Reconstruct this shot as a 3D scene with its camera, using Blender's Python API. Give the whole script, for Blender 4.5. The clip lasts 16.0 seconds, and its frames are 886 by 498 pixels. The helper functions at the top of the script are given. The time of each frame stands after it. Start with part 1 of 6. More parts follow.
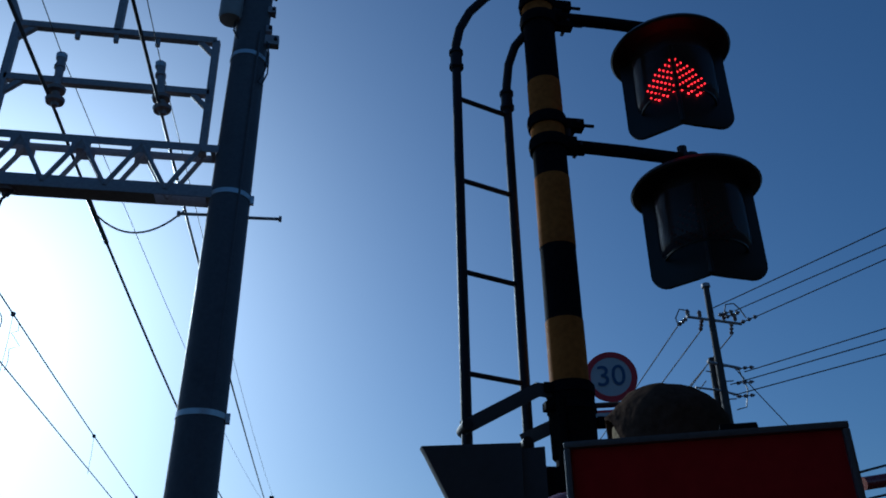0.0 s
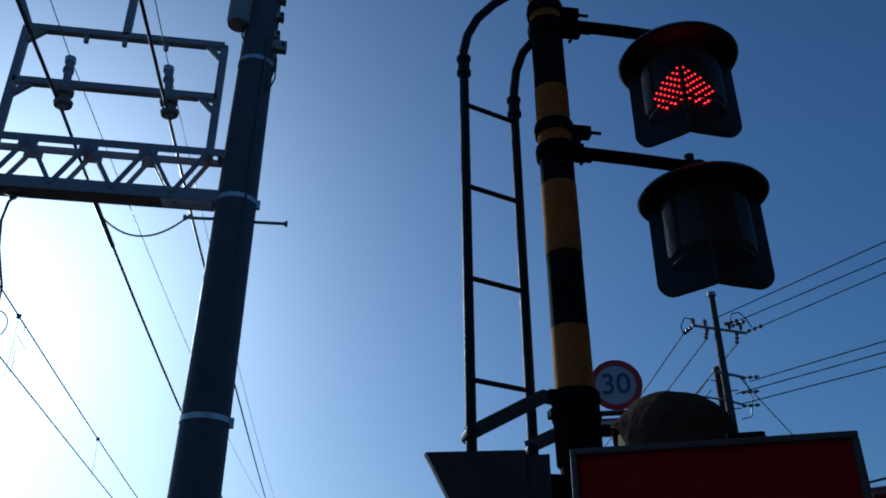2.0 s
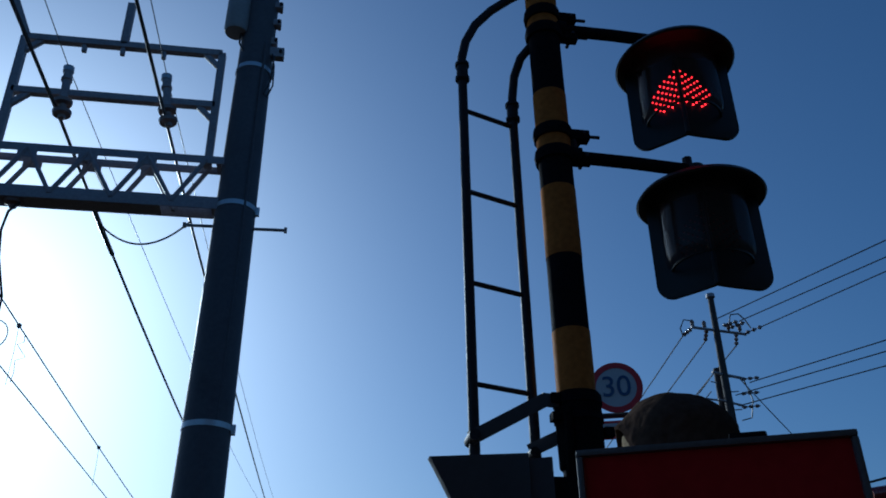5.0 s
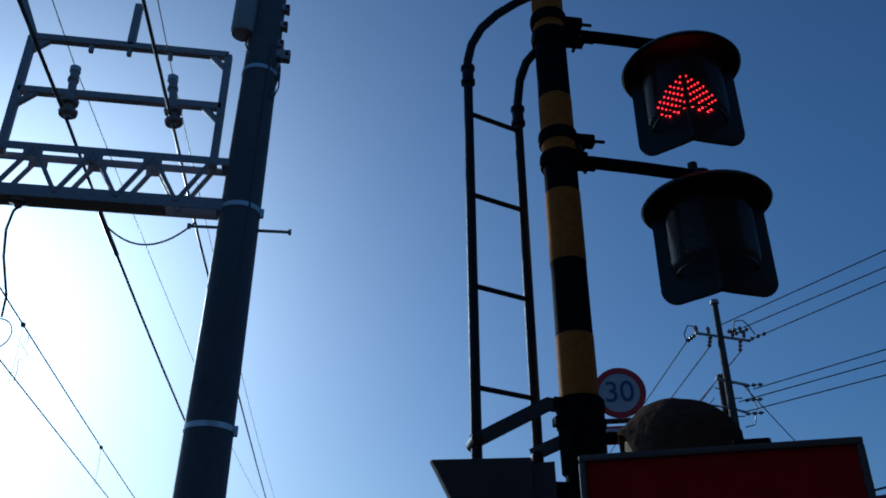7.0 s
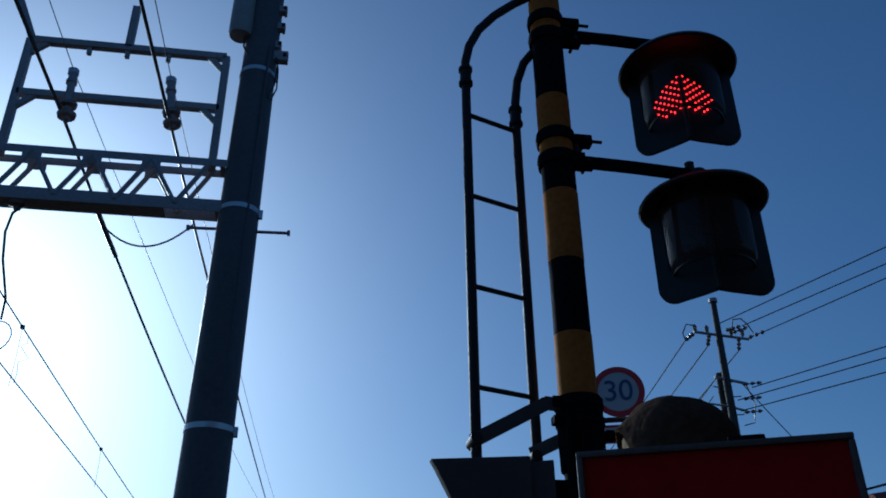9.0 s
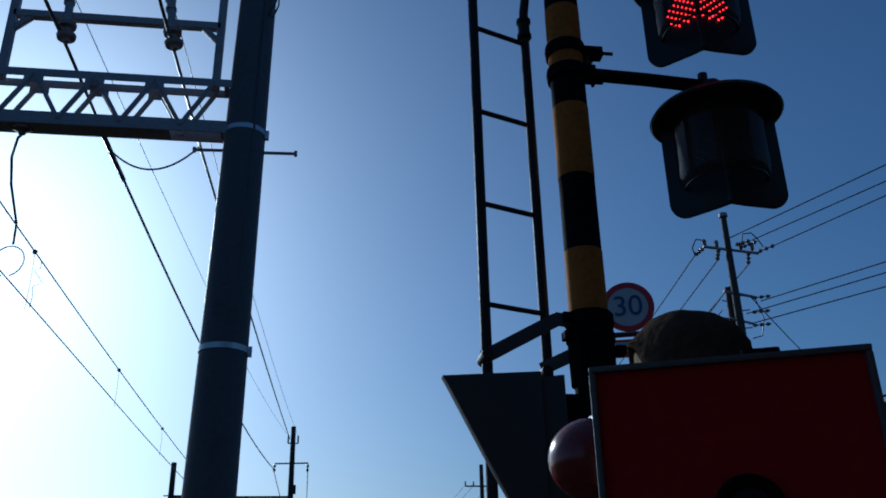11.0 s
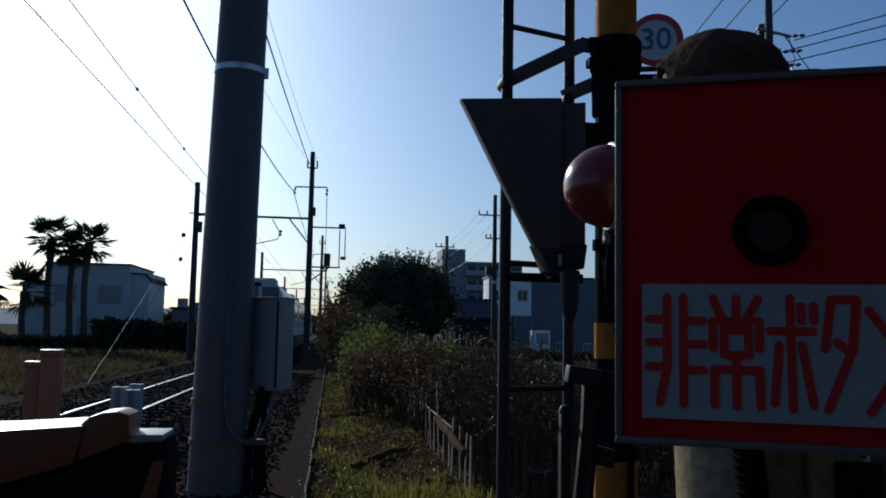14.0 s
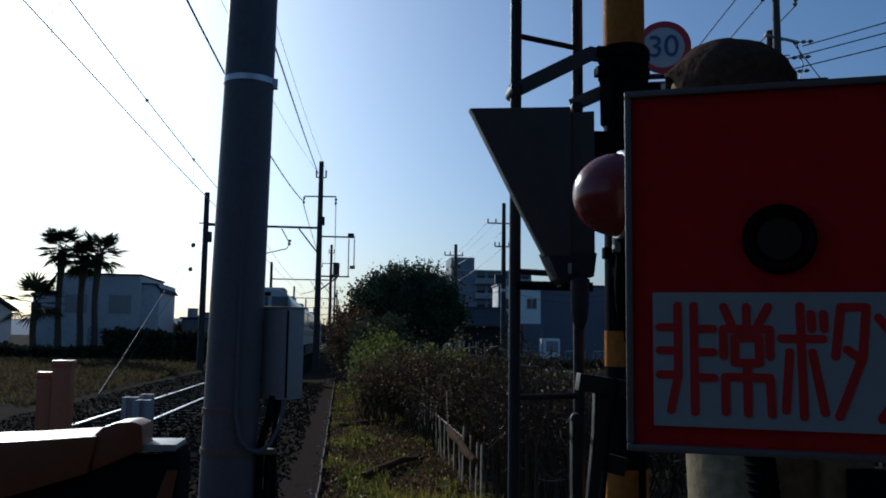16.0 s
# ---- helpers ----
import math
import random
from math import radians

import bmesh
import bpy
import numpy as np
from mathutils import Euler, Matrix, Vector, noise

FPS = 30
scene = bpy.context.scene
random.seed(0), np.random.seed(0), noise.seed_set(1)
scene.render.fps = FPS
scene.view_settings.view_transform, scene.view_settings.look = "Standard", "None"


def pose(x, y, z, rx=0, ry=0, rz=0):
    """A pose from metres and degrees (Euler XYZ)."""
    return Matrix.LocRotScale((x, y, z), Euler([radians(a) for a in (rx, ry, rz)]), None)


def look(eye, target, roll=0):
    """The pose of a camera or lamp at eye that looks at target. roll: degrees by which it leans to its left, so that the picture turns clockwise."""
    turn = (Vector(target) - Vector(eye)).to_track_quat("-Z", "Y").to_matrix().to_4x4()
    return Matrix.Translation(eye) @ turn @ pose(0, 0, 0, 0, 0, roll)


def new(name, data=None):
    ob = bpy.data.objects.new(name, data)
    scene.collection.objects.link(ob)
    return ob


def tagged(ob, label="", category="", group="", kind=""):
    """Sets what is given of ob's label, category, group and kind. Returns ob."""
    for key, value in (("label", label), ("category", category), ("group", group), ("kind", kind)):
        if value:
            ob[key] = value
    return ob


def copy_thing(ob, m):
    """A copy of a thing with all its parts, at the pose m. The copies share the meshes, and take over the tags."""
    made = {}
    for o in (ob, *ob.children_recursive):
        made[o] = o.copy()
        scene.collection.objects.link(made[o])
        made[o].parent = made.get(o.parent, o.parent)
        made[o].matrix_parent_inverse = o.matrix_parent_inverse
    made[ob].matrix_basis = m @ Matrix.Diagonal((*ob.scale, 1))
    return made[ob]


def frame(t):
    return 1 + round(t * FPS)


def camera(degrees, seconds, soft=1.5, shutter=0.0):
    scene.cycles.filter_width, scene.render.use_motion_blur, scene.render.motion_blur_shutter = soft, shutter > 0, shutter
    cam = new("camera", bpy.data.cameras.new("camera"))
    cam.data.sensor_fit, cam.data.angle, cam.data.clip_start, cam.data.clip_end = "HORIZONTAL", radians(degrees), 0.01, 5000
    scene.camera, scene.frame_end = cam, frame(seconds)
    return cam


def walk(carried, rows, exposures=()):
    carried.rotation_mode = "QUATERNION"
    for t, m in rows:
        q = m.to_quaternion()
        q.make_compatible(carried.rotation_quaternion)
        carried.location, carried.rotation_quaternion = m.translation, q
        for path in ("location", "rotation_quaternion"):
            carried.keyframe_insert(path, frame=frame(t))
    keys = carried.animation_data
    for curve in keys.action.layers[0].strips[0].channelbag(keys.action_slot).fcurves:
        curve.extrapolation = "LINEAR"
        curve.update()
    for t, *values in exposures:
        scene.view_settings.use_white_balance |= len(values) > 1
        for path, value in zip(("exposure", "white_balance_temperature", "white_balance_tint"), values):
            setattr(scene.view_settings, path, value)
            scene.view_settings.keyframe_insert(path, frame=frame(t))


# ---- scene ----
cam = camera(54.2, 16.0, soft=1.8)
PATH = [
    (0, (0.012, -0.045, 1.514), (0.306, 1.705, 2.437), -1.0),
    (0.5, (0.014, -0.035, 1.516), (0.295, 1.718, 2.438), -0.4),
    (1, (0.013, -0.037, 1.514), (0.297, 1.714, 2.438), -0.6),
    (1.5, (0.011, -0.047, 1.512), (0.298, 1.711, 2.422), -1.3),
    (2, (0.01, -0.04, 1.514), (0.291, 1.705, 2.45), -0.3),
    (2.5, (0.006, -0.042, 1.512), (0.294, 1.696, 2.46), -0.5),
    (3, (0.004, -0.042, 1.511), (0.298, 1.689, 2.469), -0.4),
    (3.5, (0.003, -0.049, 1.509), (0.296, 1.687, 2.458), -0.8),
    (4, (0.001, -0.051, 1.51), (0.29, 1.69, 2.451), -1.2),
    (6.5, (-0.007, -0.075, 1.498), (0.267, 1.662, 2.451), -0.4),
    (7, (-0.002, -0.055, 1.507), (0.272, 1.682, 2.459), -0.3),
    (7.5, (0.002, -0.047, 1.506), (0.276, 1.689, 2.461), -0.3),
    (8, (-0.003, -0.066, 1.501), (0.282, 1.672, 2.45), -1.0),
    (8.5, (-0.006, -0.075, 1.498), (0.27, 1.661, 2.451), -0.6),
    (10.8, (-0.006, -0.06, 1.503), (0.274, 1.721, 2.369), -1.1),
    (11, (-0.001, -0.047, 1.507), (0.265, 1.773, 2.291), -1.2),
    (11.5, (-0.002, -0.05, 1.506), (0.234, 1.842, 2.109), -0.9),
    (12, (-0.001, -0.032, 1.505), (0.221, 1.898, 1.982), 0.5),
    (12.5, (0.0, -0.021, 1.505), (0.234, 1.924, 1.911), 0.6),
    (13, (0.005, -0.012, 1.503), (0.244, 1.944, 1.846), 0.4),
    (13.5, (0.006, 0.002, 1.496), (0.253, 1.973, 1.733), 0.9),
    (14, (0.008, 0.009, 1.494), (0.253, 1.985, 1.684), 1.1),
    (14.5, (0.005, 0.004, 1.496), (0.245, 1.977, 1.713), 1.2),
    (15, (0.004, -0.002, 1.496), (0.246, 1.972, 1.709), 0.6),
    (15.5, (0.006, 0.0, 1.495), (0.249, 1.973, 1.708), 0.4),
    (16, (0.003, -0.002, 1.495), (0.227, 1.974, 1.704), 0.8),
]
walk(cam, [(t, look(e, a, r)) for t, e, a, r in PATH],
     [(0, -0.97, 4300, -1), (8.5, -0.92, 4300, -1), (11, -1.06, 4310, -1), (11.6, -1.24, 4300, -1), (12.5, -1.22, 4450, 0), (14, -0.56, 4850, 3), (16, -0.56, 4850, 3)])

# ---- world, sun, exposure ----
SUN_AZ, SUN_EL = -23.0, 23.0      # degrees from the track's direction (left negative), and above the horizon
world = bpy.data.worlds.new("sky")
scene.world = world
world.use_nodes = True
wn = world.node_tree
sky = wn.nodes.new("ShaderNodeTexSky")
sky.sky_type = "NISHITA"
sky.sun_disc = False
sky.sun_elevation = radians(SUN_EL)
sky.sun_rotation = radians(SUN_AZ)
sky.air_density, sky.dust_density, sky.ozone_density = 1.0, 2.0, 3.2
wn.nodes["Background"].inputs[1].default_value = 0.095
wn.links.new(sky.outputs[0], wn.nodes["Background"].inputs[0])
sun = new("sun", bpy.data.lights.new("sun", "SUN"))
sun.data.energy, sun.data.angle, sun.data.color = 5.0, radians(0.5), (1.0, 0.84, 0.64)
sa, se = radians(SUN_AZ), radians(SUN_EL)
TO_SUN = Vector((math.sin(sa) * math.cos(se), math.cos(sa) * math.cos(se), math.sin(se)))
sun.matrix_world = look(TO_SUN * 60, (0, 0, 0))


# ---- materials ----
def mat(name, color, rough=0.6, metal=0.0, var=0.25, scale=8.0, bump=0.0, bscale=60.0, second=None, amount=0.5, rand=0.0, spec=0.5, coat=0.0):
    """Two scales of noise over a base colour, an optional second colour in patches, and fine relief."""
    m = bpy.data.materials.new(name)
    m.use_nodes = True
    nt = m.node_tree
    b = nt.nodes["Principled BSDF"]
    b.inputs["Roughness"].default_value, b.inputs["Metallic"].default_value = rough, metal
    b.inputs["Specular IOR Level"].default_value = spec
    b.inputs["Coat Weight"].default_value = coat
    if spec < 0.2:
        b.inputs["IOR"].default_value = 1.06      # dusty, matt surfaces
    tc = nt.nodes.new("ShaderNodeTexCoord")

    def tex(sc, detail=4.0):
        n = nt.nodes.new("ShaderNodeTexNoise")
        n.inputs["Scale"].default_value, n.inputs["Detail"].default_value = sc, detail
        nt.links.new(tc.outputs["Object"], n.inputs["Vector"])
        return n

    def ramp(src, lo, hi, a, c):
        r = nt.nodes.new("ShaderNodeMapRange")
        r.inputs["From Min"].default_value, r.inputs["From Max"].default_value = lo, hi
        r.inputs["To Min"].default_value, r.inputs["To Max"].default_value = a, c
        nt.links.new(src, r.inputs["Value"])
        return r.outputs[0]

    big, fine = tex(scale), tex(scale * 9, 6.0)
    mix = nt.nodes.new("ShaderNodeMix")
    mix.data_type = "RGBA"
    mix.inputs[6].default_value = (*color, 1)
    mix.inputs[7].default_value = (*(second or [c * 0.6 for c in color]), 1)
    cut = 0.35 + 0.4 * (1 - amount)
    nt.links.new(ramp(big.outputs["Fac"], cut, cut + 0.2, 0, 1 if second else var * 2), mix.inputs[0])
    hsv = nt.nodes.new("ShaderNodeHueSaturation")
    nt.links.new(mix.outputs[2], hsv.inputs["Color"])
    val = ramp(fine.outputs["Fac"], 0.25, 0.75, 1 - var, 1 + var)
    if rand:
        oi = nt.nodes.new("ShaderNodeObjectInfo")
        geo = nt.nodes.new("ShaderNodeNewGeometry")
        add = nt.nodes.new("ShaderNodeMath")
        add.operation = "ADD"
        nt.links.new(oi.outputs["Random"], add.inputs[0])
        nt.links.new(geo.outputs["Random Per Island"], add.inputs[1])
        mul = nt.nodes.new("ShaderNodeMath")
        mul.operation = "MULTIPLY"
        nt.links.new(val, mul.inputs[0])
        nt.links.new(ramp(add.outputs[0], 0, 2, 1 - rand, 1 + rand), mul.inputs[1])
        val = mul.outputs[0]
    nt.links.new(val, hsv.inputs["Value"])
    nt.links.new(hsv.outputs[0], b.inputs["Base Color"])
    nt.links.new(ramp(fine.outputs["Fac"], 0.2, 0.8, max(0.03, rough - 0.12), min(1, rough + 0.12)), b.inputs["Roughness"])
    if bump:
        bt = tex(bscale, 5.0)
        bn = nt.nodes.new("ShaderNodeBump")
        bn.inputs["Strength"].default_value, bn.inputs["Distance"].default_value = bump, 0.01
        nt.links.new(bt.outputs["Fac"], bn.inputs["Height"])
        nt.links.new(bn.outputs[0], b.inputs["Normal"])
    return m


def leaf_mat(name, color, rand=0.5, trans=0.35, gloss=0.12):
    """A leaf that lets some light through."""
    m = mat(name, color, 0.6, var=0.3, scale=3.0, rand=rand, spec=gloss)
    nt = m.node_tree
    b, out = nt.nodes["Principled BSDF"], nt.nodes["Material Output"]
    tr = nt.nodes.new("ShaderNodeBsdfTranslucent")
    ms = nt.nodes.new("ShaderNodeMixShader")
    ms.inputs[0].default_value = trans
    nt.links.new(b.inputs["Base Color"].links[0].from_socket, tr.inputs[0])
    nt.links.new(b.outputs[0], ms.inputs[1])
    nt.links.new(tr.outputs[0], ms.inputs[2])
    nt.links.new(ms.outputs[0], out.inputs[0])
    return m


def glow_mat(name, color, strength):
    m = mat(name, color, 0.3, var=0.05)
    b = m.node_tree.nodes["Principled BSDF"]
    b.inputs["Emission Color"].default_value, b.inputs["Emission Strength"].default_value = (*color, 1), strength
    return m


def clear_mat(name, color, rough, alpha):
    """A clear plastic pane: mostly see-through, with a gloss of its own."""
    m = bpy.data.materials.new(name)
    m.use_nodes = True
    nt = m.node_tree
    out = nt.nodes["Material Output"]
    b = nt.nodes["Principled BSDF"]
    b.inputs["Base Color"].default_value, b.inputs["Roughness"].default_value = (*color, 1), rough
    t = nt.nodes.new("ShaderNodeBsdfTransparent")
    t.inputs[0].default_value = (0.93, 0.93, 0.95, 1)
    ms = nt.nodes.new("ShaderNodeMixShader")
    ms.inputs[0].default_value = alpha
    nt.links.new(t.outputs[0], ms.inputs[1])
    nt.links.new(b.outputs[0], ms.inputs[2])
    nt.links.new(ms.outputs[0], out.inputs[0])
    return m


M = dict(
    yellow=mat("yellow paint, worn", (0.41, 0.17, 0.04), 0.5, var=0.2, scale=5, bump=0.15, bscale=30, second=(0.25, 0.1, 0.03), amount=0.35, spec=0.19),
    black=mat("black paint", (0.014, 0.014, 0.018), 0.6, var=0.25, scale=6, bump=0.1, spec=0.19),
    rubber=mat("black rubber", (0.012, 0.012, 0.013), 0.75, var=0.3, scale=10, bump=0.15, spec=0.15),
    hood=mat("black plastic hood", (0.01, 0.01, 0.01), 0.45, var=0.2, scale=5),
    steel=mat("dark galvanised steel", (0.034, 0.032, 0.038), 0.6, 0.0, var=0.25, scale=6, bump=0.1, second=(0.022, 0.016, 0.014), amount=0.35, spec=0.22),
    # base grey raised to approximate the glare over the near gantry
    truss=mat("weathered steel, grey lifted for glare", (0.32, 0.3, 0.32), 0.6, 0.1, var=0.2, scale=3, bump=0.1, second=(0.24, 0.2, 0.195), amount=0.35),
    pole=mat("grey painted steel pole", (0.095, 0.089, 0.099), 0.6, 0.0, var=0.2, scale=2.5, bump=0.08, bscale=25, second=(0.068, 0.062, 0.068), amount=0.4),
    band=mat("bright steel strap", (0.55, 0.56, 0.58), 0.38, 0.7, var=0.15, scale=15),
    concrete=mat("old concrete", (0.085, 0.058, 0.042), 0.88, var=0.3, scale=9, bump=0.5, bscale=45, second=(0.035, 0.028, 0.02), amount=0.45, spec=0.1),
    shaft=mat("pale weathered concrete", (0.28, 0.225, 0.145), 0.88, var=0.3, scale=7, bump=0.25, bscale=45, second=(0.17, 0.13, 0.09), amount=0.4, spec=0.1),
    litterpale=leaf_mat("bleached leaves", (0.36, 0.29, 0.19), 0.6, 0.3),
    palegrey=mat("pale grey concrete", (0.3, 0.3, 0.3), 0.85, var=0.2, scale=5, bump=0.3),
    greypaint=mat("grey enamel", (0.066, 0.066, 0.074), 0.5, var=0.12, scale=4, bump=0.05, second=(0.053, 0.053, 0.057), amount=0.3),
    cabinet=mat("pale grey cabinet enamel", (0.28, 0.275, 0.275), 0.5, var=0.1, scale=2.5, second=(0.22, 0.215, 0.21), amount=0.3),
    alu=mat("aluminium frame", (0.15, 0.143, 0.146), 0.4, 0.2, var=0.12, scale=14),
    red=mat("red sign sheet", (0.48, 0.02, 0.024), 0.4, var=0.12, scale=5, spec=0.1),
    white=mat("white sign sheet", (0.37, 0.42, 0.44), 0.45, var=0.05, scale=6, spec=0.15),
    letter=mat("red letter paint", (0.52, 0.016, 0.02), 0.4, var=0.08, scale=9),
    button=mat("dark push button", (0.018, 0.01, 0.01), 0.5, var=0.15, scale=20),
    redball=mat("red plastic dome", (0.17, 0.02, 0.022), 0.24, var=0.04, scale=3, coat=0.12),
    signred=mat("road sign red", (0.5, 0.02, 0.03), 0.4, var=0.08),
    signwhite=mat("road sign white", (0.55, 0.54, 0.54), 0.4, var=0.05, scale=6),
    darkpole=mat("dark weathered pole", (0.055, 0.045, 0.042), 0.8, var=0.3, scale=3, bump=0.3, second=(0.09, 0.08, 0.075), amount=0.3),
    signblue=mat("road sign blue", (0.06, 0.1, 0.22), 0.4, var=0.08),
    ceramic=mat("brown glazed porcelain", (0.22, 0.17, 0.16), 0.2, var=0.15, scale=20),
    fartruss=mat("dark brown-grey gantry steel", (0.06, 0.052, 0.05), 0.7, 0.0, var=0.25, scale=2, second=(0.045, 0.036, 0.033), amount=0.4, spec=0.2),
    wire=mat("overhead wire", (0.06, 0.055, 0.055), 0.5, 0.5, var=0.15, scale=4),
    copper=mat("contact wire", (0.16, 0.13, 0.11), 0.45, 0.7, var=0.15, scale=4),
    orange=mat("orange bollard paint", (0.42, 0.13, 0.05), 0.42, var=0.12, scale=5, second=(0.34, 0.1, 0.04), amount=0.35),
    # the gate takes a darker orange than the bollards
    gateorange=mat("darker orange gate paint", (0.18, 0.056, 0.022), 0.45, var=0.15, scale=5, second=(0.13, 0.04, 0.018), amount=0.4),
    rail=mat("polished rail head", (0.38, 0.36, 0.35), 0.34, 0.95, var=0.15, scale=3),
    railside=mat("rusty rail", (0.12, 0.065, 0.04), 0.85, 0.1, var=0.3, scale=6, bump=0.3),
    sleeper=mat("concrete sleeper", (0.06, 0.055, 0.05), 0.9, var=0.3, scale=4, bump=0.3, spec=0.08),
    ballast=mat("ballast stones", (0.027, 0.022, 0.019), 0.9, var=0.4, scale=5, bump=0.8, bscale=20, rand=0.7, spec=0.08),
    bed=mat("near-black ballast bed", (0.011, 0.0095, 0.009), 0.95, var=0.5, scale=6, bump=1.0, bscale=18, second=(0.012, 0.01, 0.009), amount=0.5, spec=0.08),
    path=mat("gritty path", (0.036, 0.025, 0.021), 0.92, var=0.5, scale=3, bump=1.0, bscale=35, second=(0.022, 0.016, 0.013), amount=0.45, spec=0.08),
    kerb=mat("path edging", (0.24, 0.2, 0.16), 0.9, var=0.35, scale=5, bump=0.4, spec=0.08),
    soil=mat("soil with dead grass", (0.036, 0.028, 0.02), 0.95, var=0.4, scale=0.7, bump=0.9, bscale=9, second=(0.03, 0.033, 0.015), amount=0.5, spec=0.08),
    grass=leaf_mat("grass", (0.19, 0.165, 0.036), 0.85),
    bankgrass=leaf_mat("bank grass", (0.095, 0.073, 0.037), 0.6),
    deadstem=mat("pale stems for twig glints", (0.42, 0.36, 0.27), 0.6, var=0.2, scale=6, rand=0.3, spec=0.3),
    log=mat("barked log", (0.1, 0.065, 0.04), 0.9, var=0.4, scale=9, bump=0.8, bscale=30, second=(0.06, 0.04, 0.028), amount=0.45, spec=0.08),
    guard=mat("worn grey angle iron", (0.019, 0.0185, 0.0195), 0.6, var=0.3, scale=9, bump=0.2, second=(0.024, 0.02, 0.018), amount=0.4, spec=0.25),
    weed=leaf_mat("weeds", (0.115, 0.125, 0.03), 0.8, 0.35, 0.22),
    litter=leaf_mat("dead leaves", (0.12, 0.076, 0.042), 0.9, 0.25),
    drybush=leaf_mat("dry bush leaves", (0.078, 0.051, 0.034), 0.95, 0.4),
    twig=mat("twigs", (0.085, 0.062, 0.044), 0.85, var=0.3, scale=6, rand=0.8, spec=0.08),
    ivy=leaf_mat("ivy leaves", (0.095, 0.11, 0.03), 0.95, 0.5),
    olive=leaf_mat("olive leaves", (0.06, 0.06, 0.024), 0.9, 0.4),
    # evergreen leaf colour is lightened to stand in for haze over the trees
    leaf=leaf_mat("dark evergreen leaves", (0.06, 0.075, 0.045), 0.6, 0.2),
    redleaf=leaf_mat("reddish leaves", (0.068, 0.042, 0.028), 0.85, 0.38),
    bark=mat("bark", (0.11, 0.085, 0.065), 0.95, var=0.35, scale=7, bump=0.7, spec=0.08),
    frond=leaf_mat("palm fronds", (0.03, 0.038, 0.02), 0.4, 0.15),
    picket=mat("weathered fence picket", (0.4, 0.34, 0.26), 0.85, var=0.3, scale=5, bump=0.3, rand=0.25, spec=0.08),
    board=mat("weathered board", (0.14, 0.1, 0.07), 0.85, var=0.3, scale=6, bump=0.4),
    render=mat("pale render", (0.8, 0.77, 0.72), 0.9, var=0.08, scale=0.8, second=(0.7, 0.68, 0.63), amount=0.35),
    darkwall=mat("dark stained boarding", (0.03, 0.03, 0.034), 0.85, var=0.2, scale=0.8, bump=0.2, spec=0.1),
    # slate and house wall colours are lifted to stand in for hazy glare
    navy=mat("dark slate cladding", (0.145, 0.145, 0.165), 0.8, var=0.12, scale=0.6),
    housewall=mat("grey house wall", (0.46, 0.47, 0.49), 0.9, var=0.12, scale=0.5, second=(0.38, 0.39, 0.41), amount=0.4),
    flats=mat("weathered grey flats wall", (0.24, 0.25, 0.28), 0.9, var=0.12, scale=0.2, second=(0.19, 0.2, 0.22), amount=0.4),
    parapet=mat("balcony parapet", (0.36, 0.36, 0.38), 0.9, var=0.1, scale=0.3, second=(0.3, 0.3, 0.32), amount=0.4),
    roof=mat("grey roof tiles", (0.07, 0.075, 0.085), 0.75, var=0.25, scale=1.5, bump=0.5, bscale=12, spec=0.08),
    darkglass=mat("dark window glass", (0.03, 0.035, 0.04), 0.08, var=0.05),
    frame=mat("pale window frame", (0.55, 0.55, 0.54), 0.5, var=0.05),
    train=mat("train white paint", (0.45, 0.46, 0.46), 0.35, var=0.06, scale=1.0, coat=0.2),
    trainblue=mat("train dark blue stripe", (0.03, 0.05, 0.14), 0.35, var=0.06, scale=1.0),
    under=mat("train underframe", (0.03, 0.028, 0.026), 0.85, var=0.3, scale=4),
    # distance haze is put into the hills' blue base colour
    hill=mat("far hills, haze tint", (0.16, 0.2, 0.27), 1.0, var=0.08, scale=0.01),
    hedge=leaf_mat("hedge leaves", (0.05, 0.058, 0.034), 0.6, 0.15),
    led_on=glow_mat("lit red diode", (1.0, 0.02, 0.02), 5.0),
    led_off=mat("unlit red diode", (0.12, 0.01, 0.012), 0.3, var=0.1),
    headlight=glow_mat("train headlight", (1.0, 0.95, 0.85), 6.0),
    lens=clear_mat("clear lamp cover", (0.075, 0.048, 0.042), 0.12, 0.35),
)


# ---- mesh helpers ----
def thing(name, label, category, group="", at=(0, 0, 0), rz=0.0, kind=""):
    ob = new(name)
    ob.empty_display_size = 0.1
    ob.matrix_world = pose(*at, 0, 0, rz)
    return tagged(ob, label, category, group, kind)


def mesh_of(bm, material, smooth=False):
    me = bpy.data.meshes.new("mesh")
    bm.to_mesh(me)
    bm.free()
    me.materials.append(material)
    if smooth:
        me.polygons.foreach_set("use_smooth", [True] * len(me.polygons))
        me.set_sharp_from_angle(angle=radians(40))
    return me


def part(name, bm, material, parent=None, label="", smooth=True):
    """Links a bmesh as one mesh object, in the parent's own coordinates."""
    ob = new(name, mesh_of(bm, material, smooth))
    ob.parent = parent
    return tagged(ob, label)


def solo(name, bm, material, label, category, group="", kind="", smooth=True):
    return tagged(part(name, bm, material, None, "", smooth), label, category, group, kind)


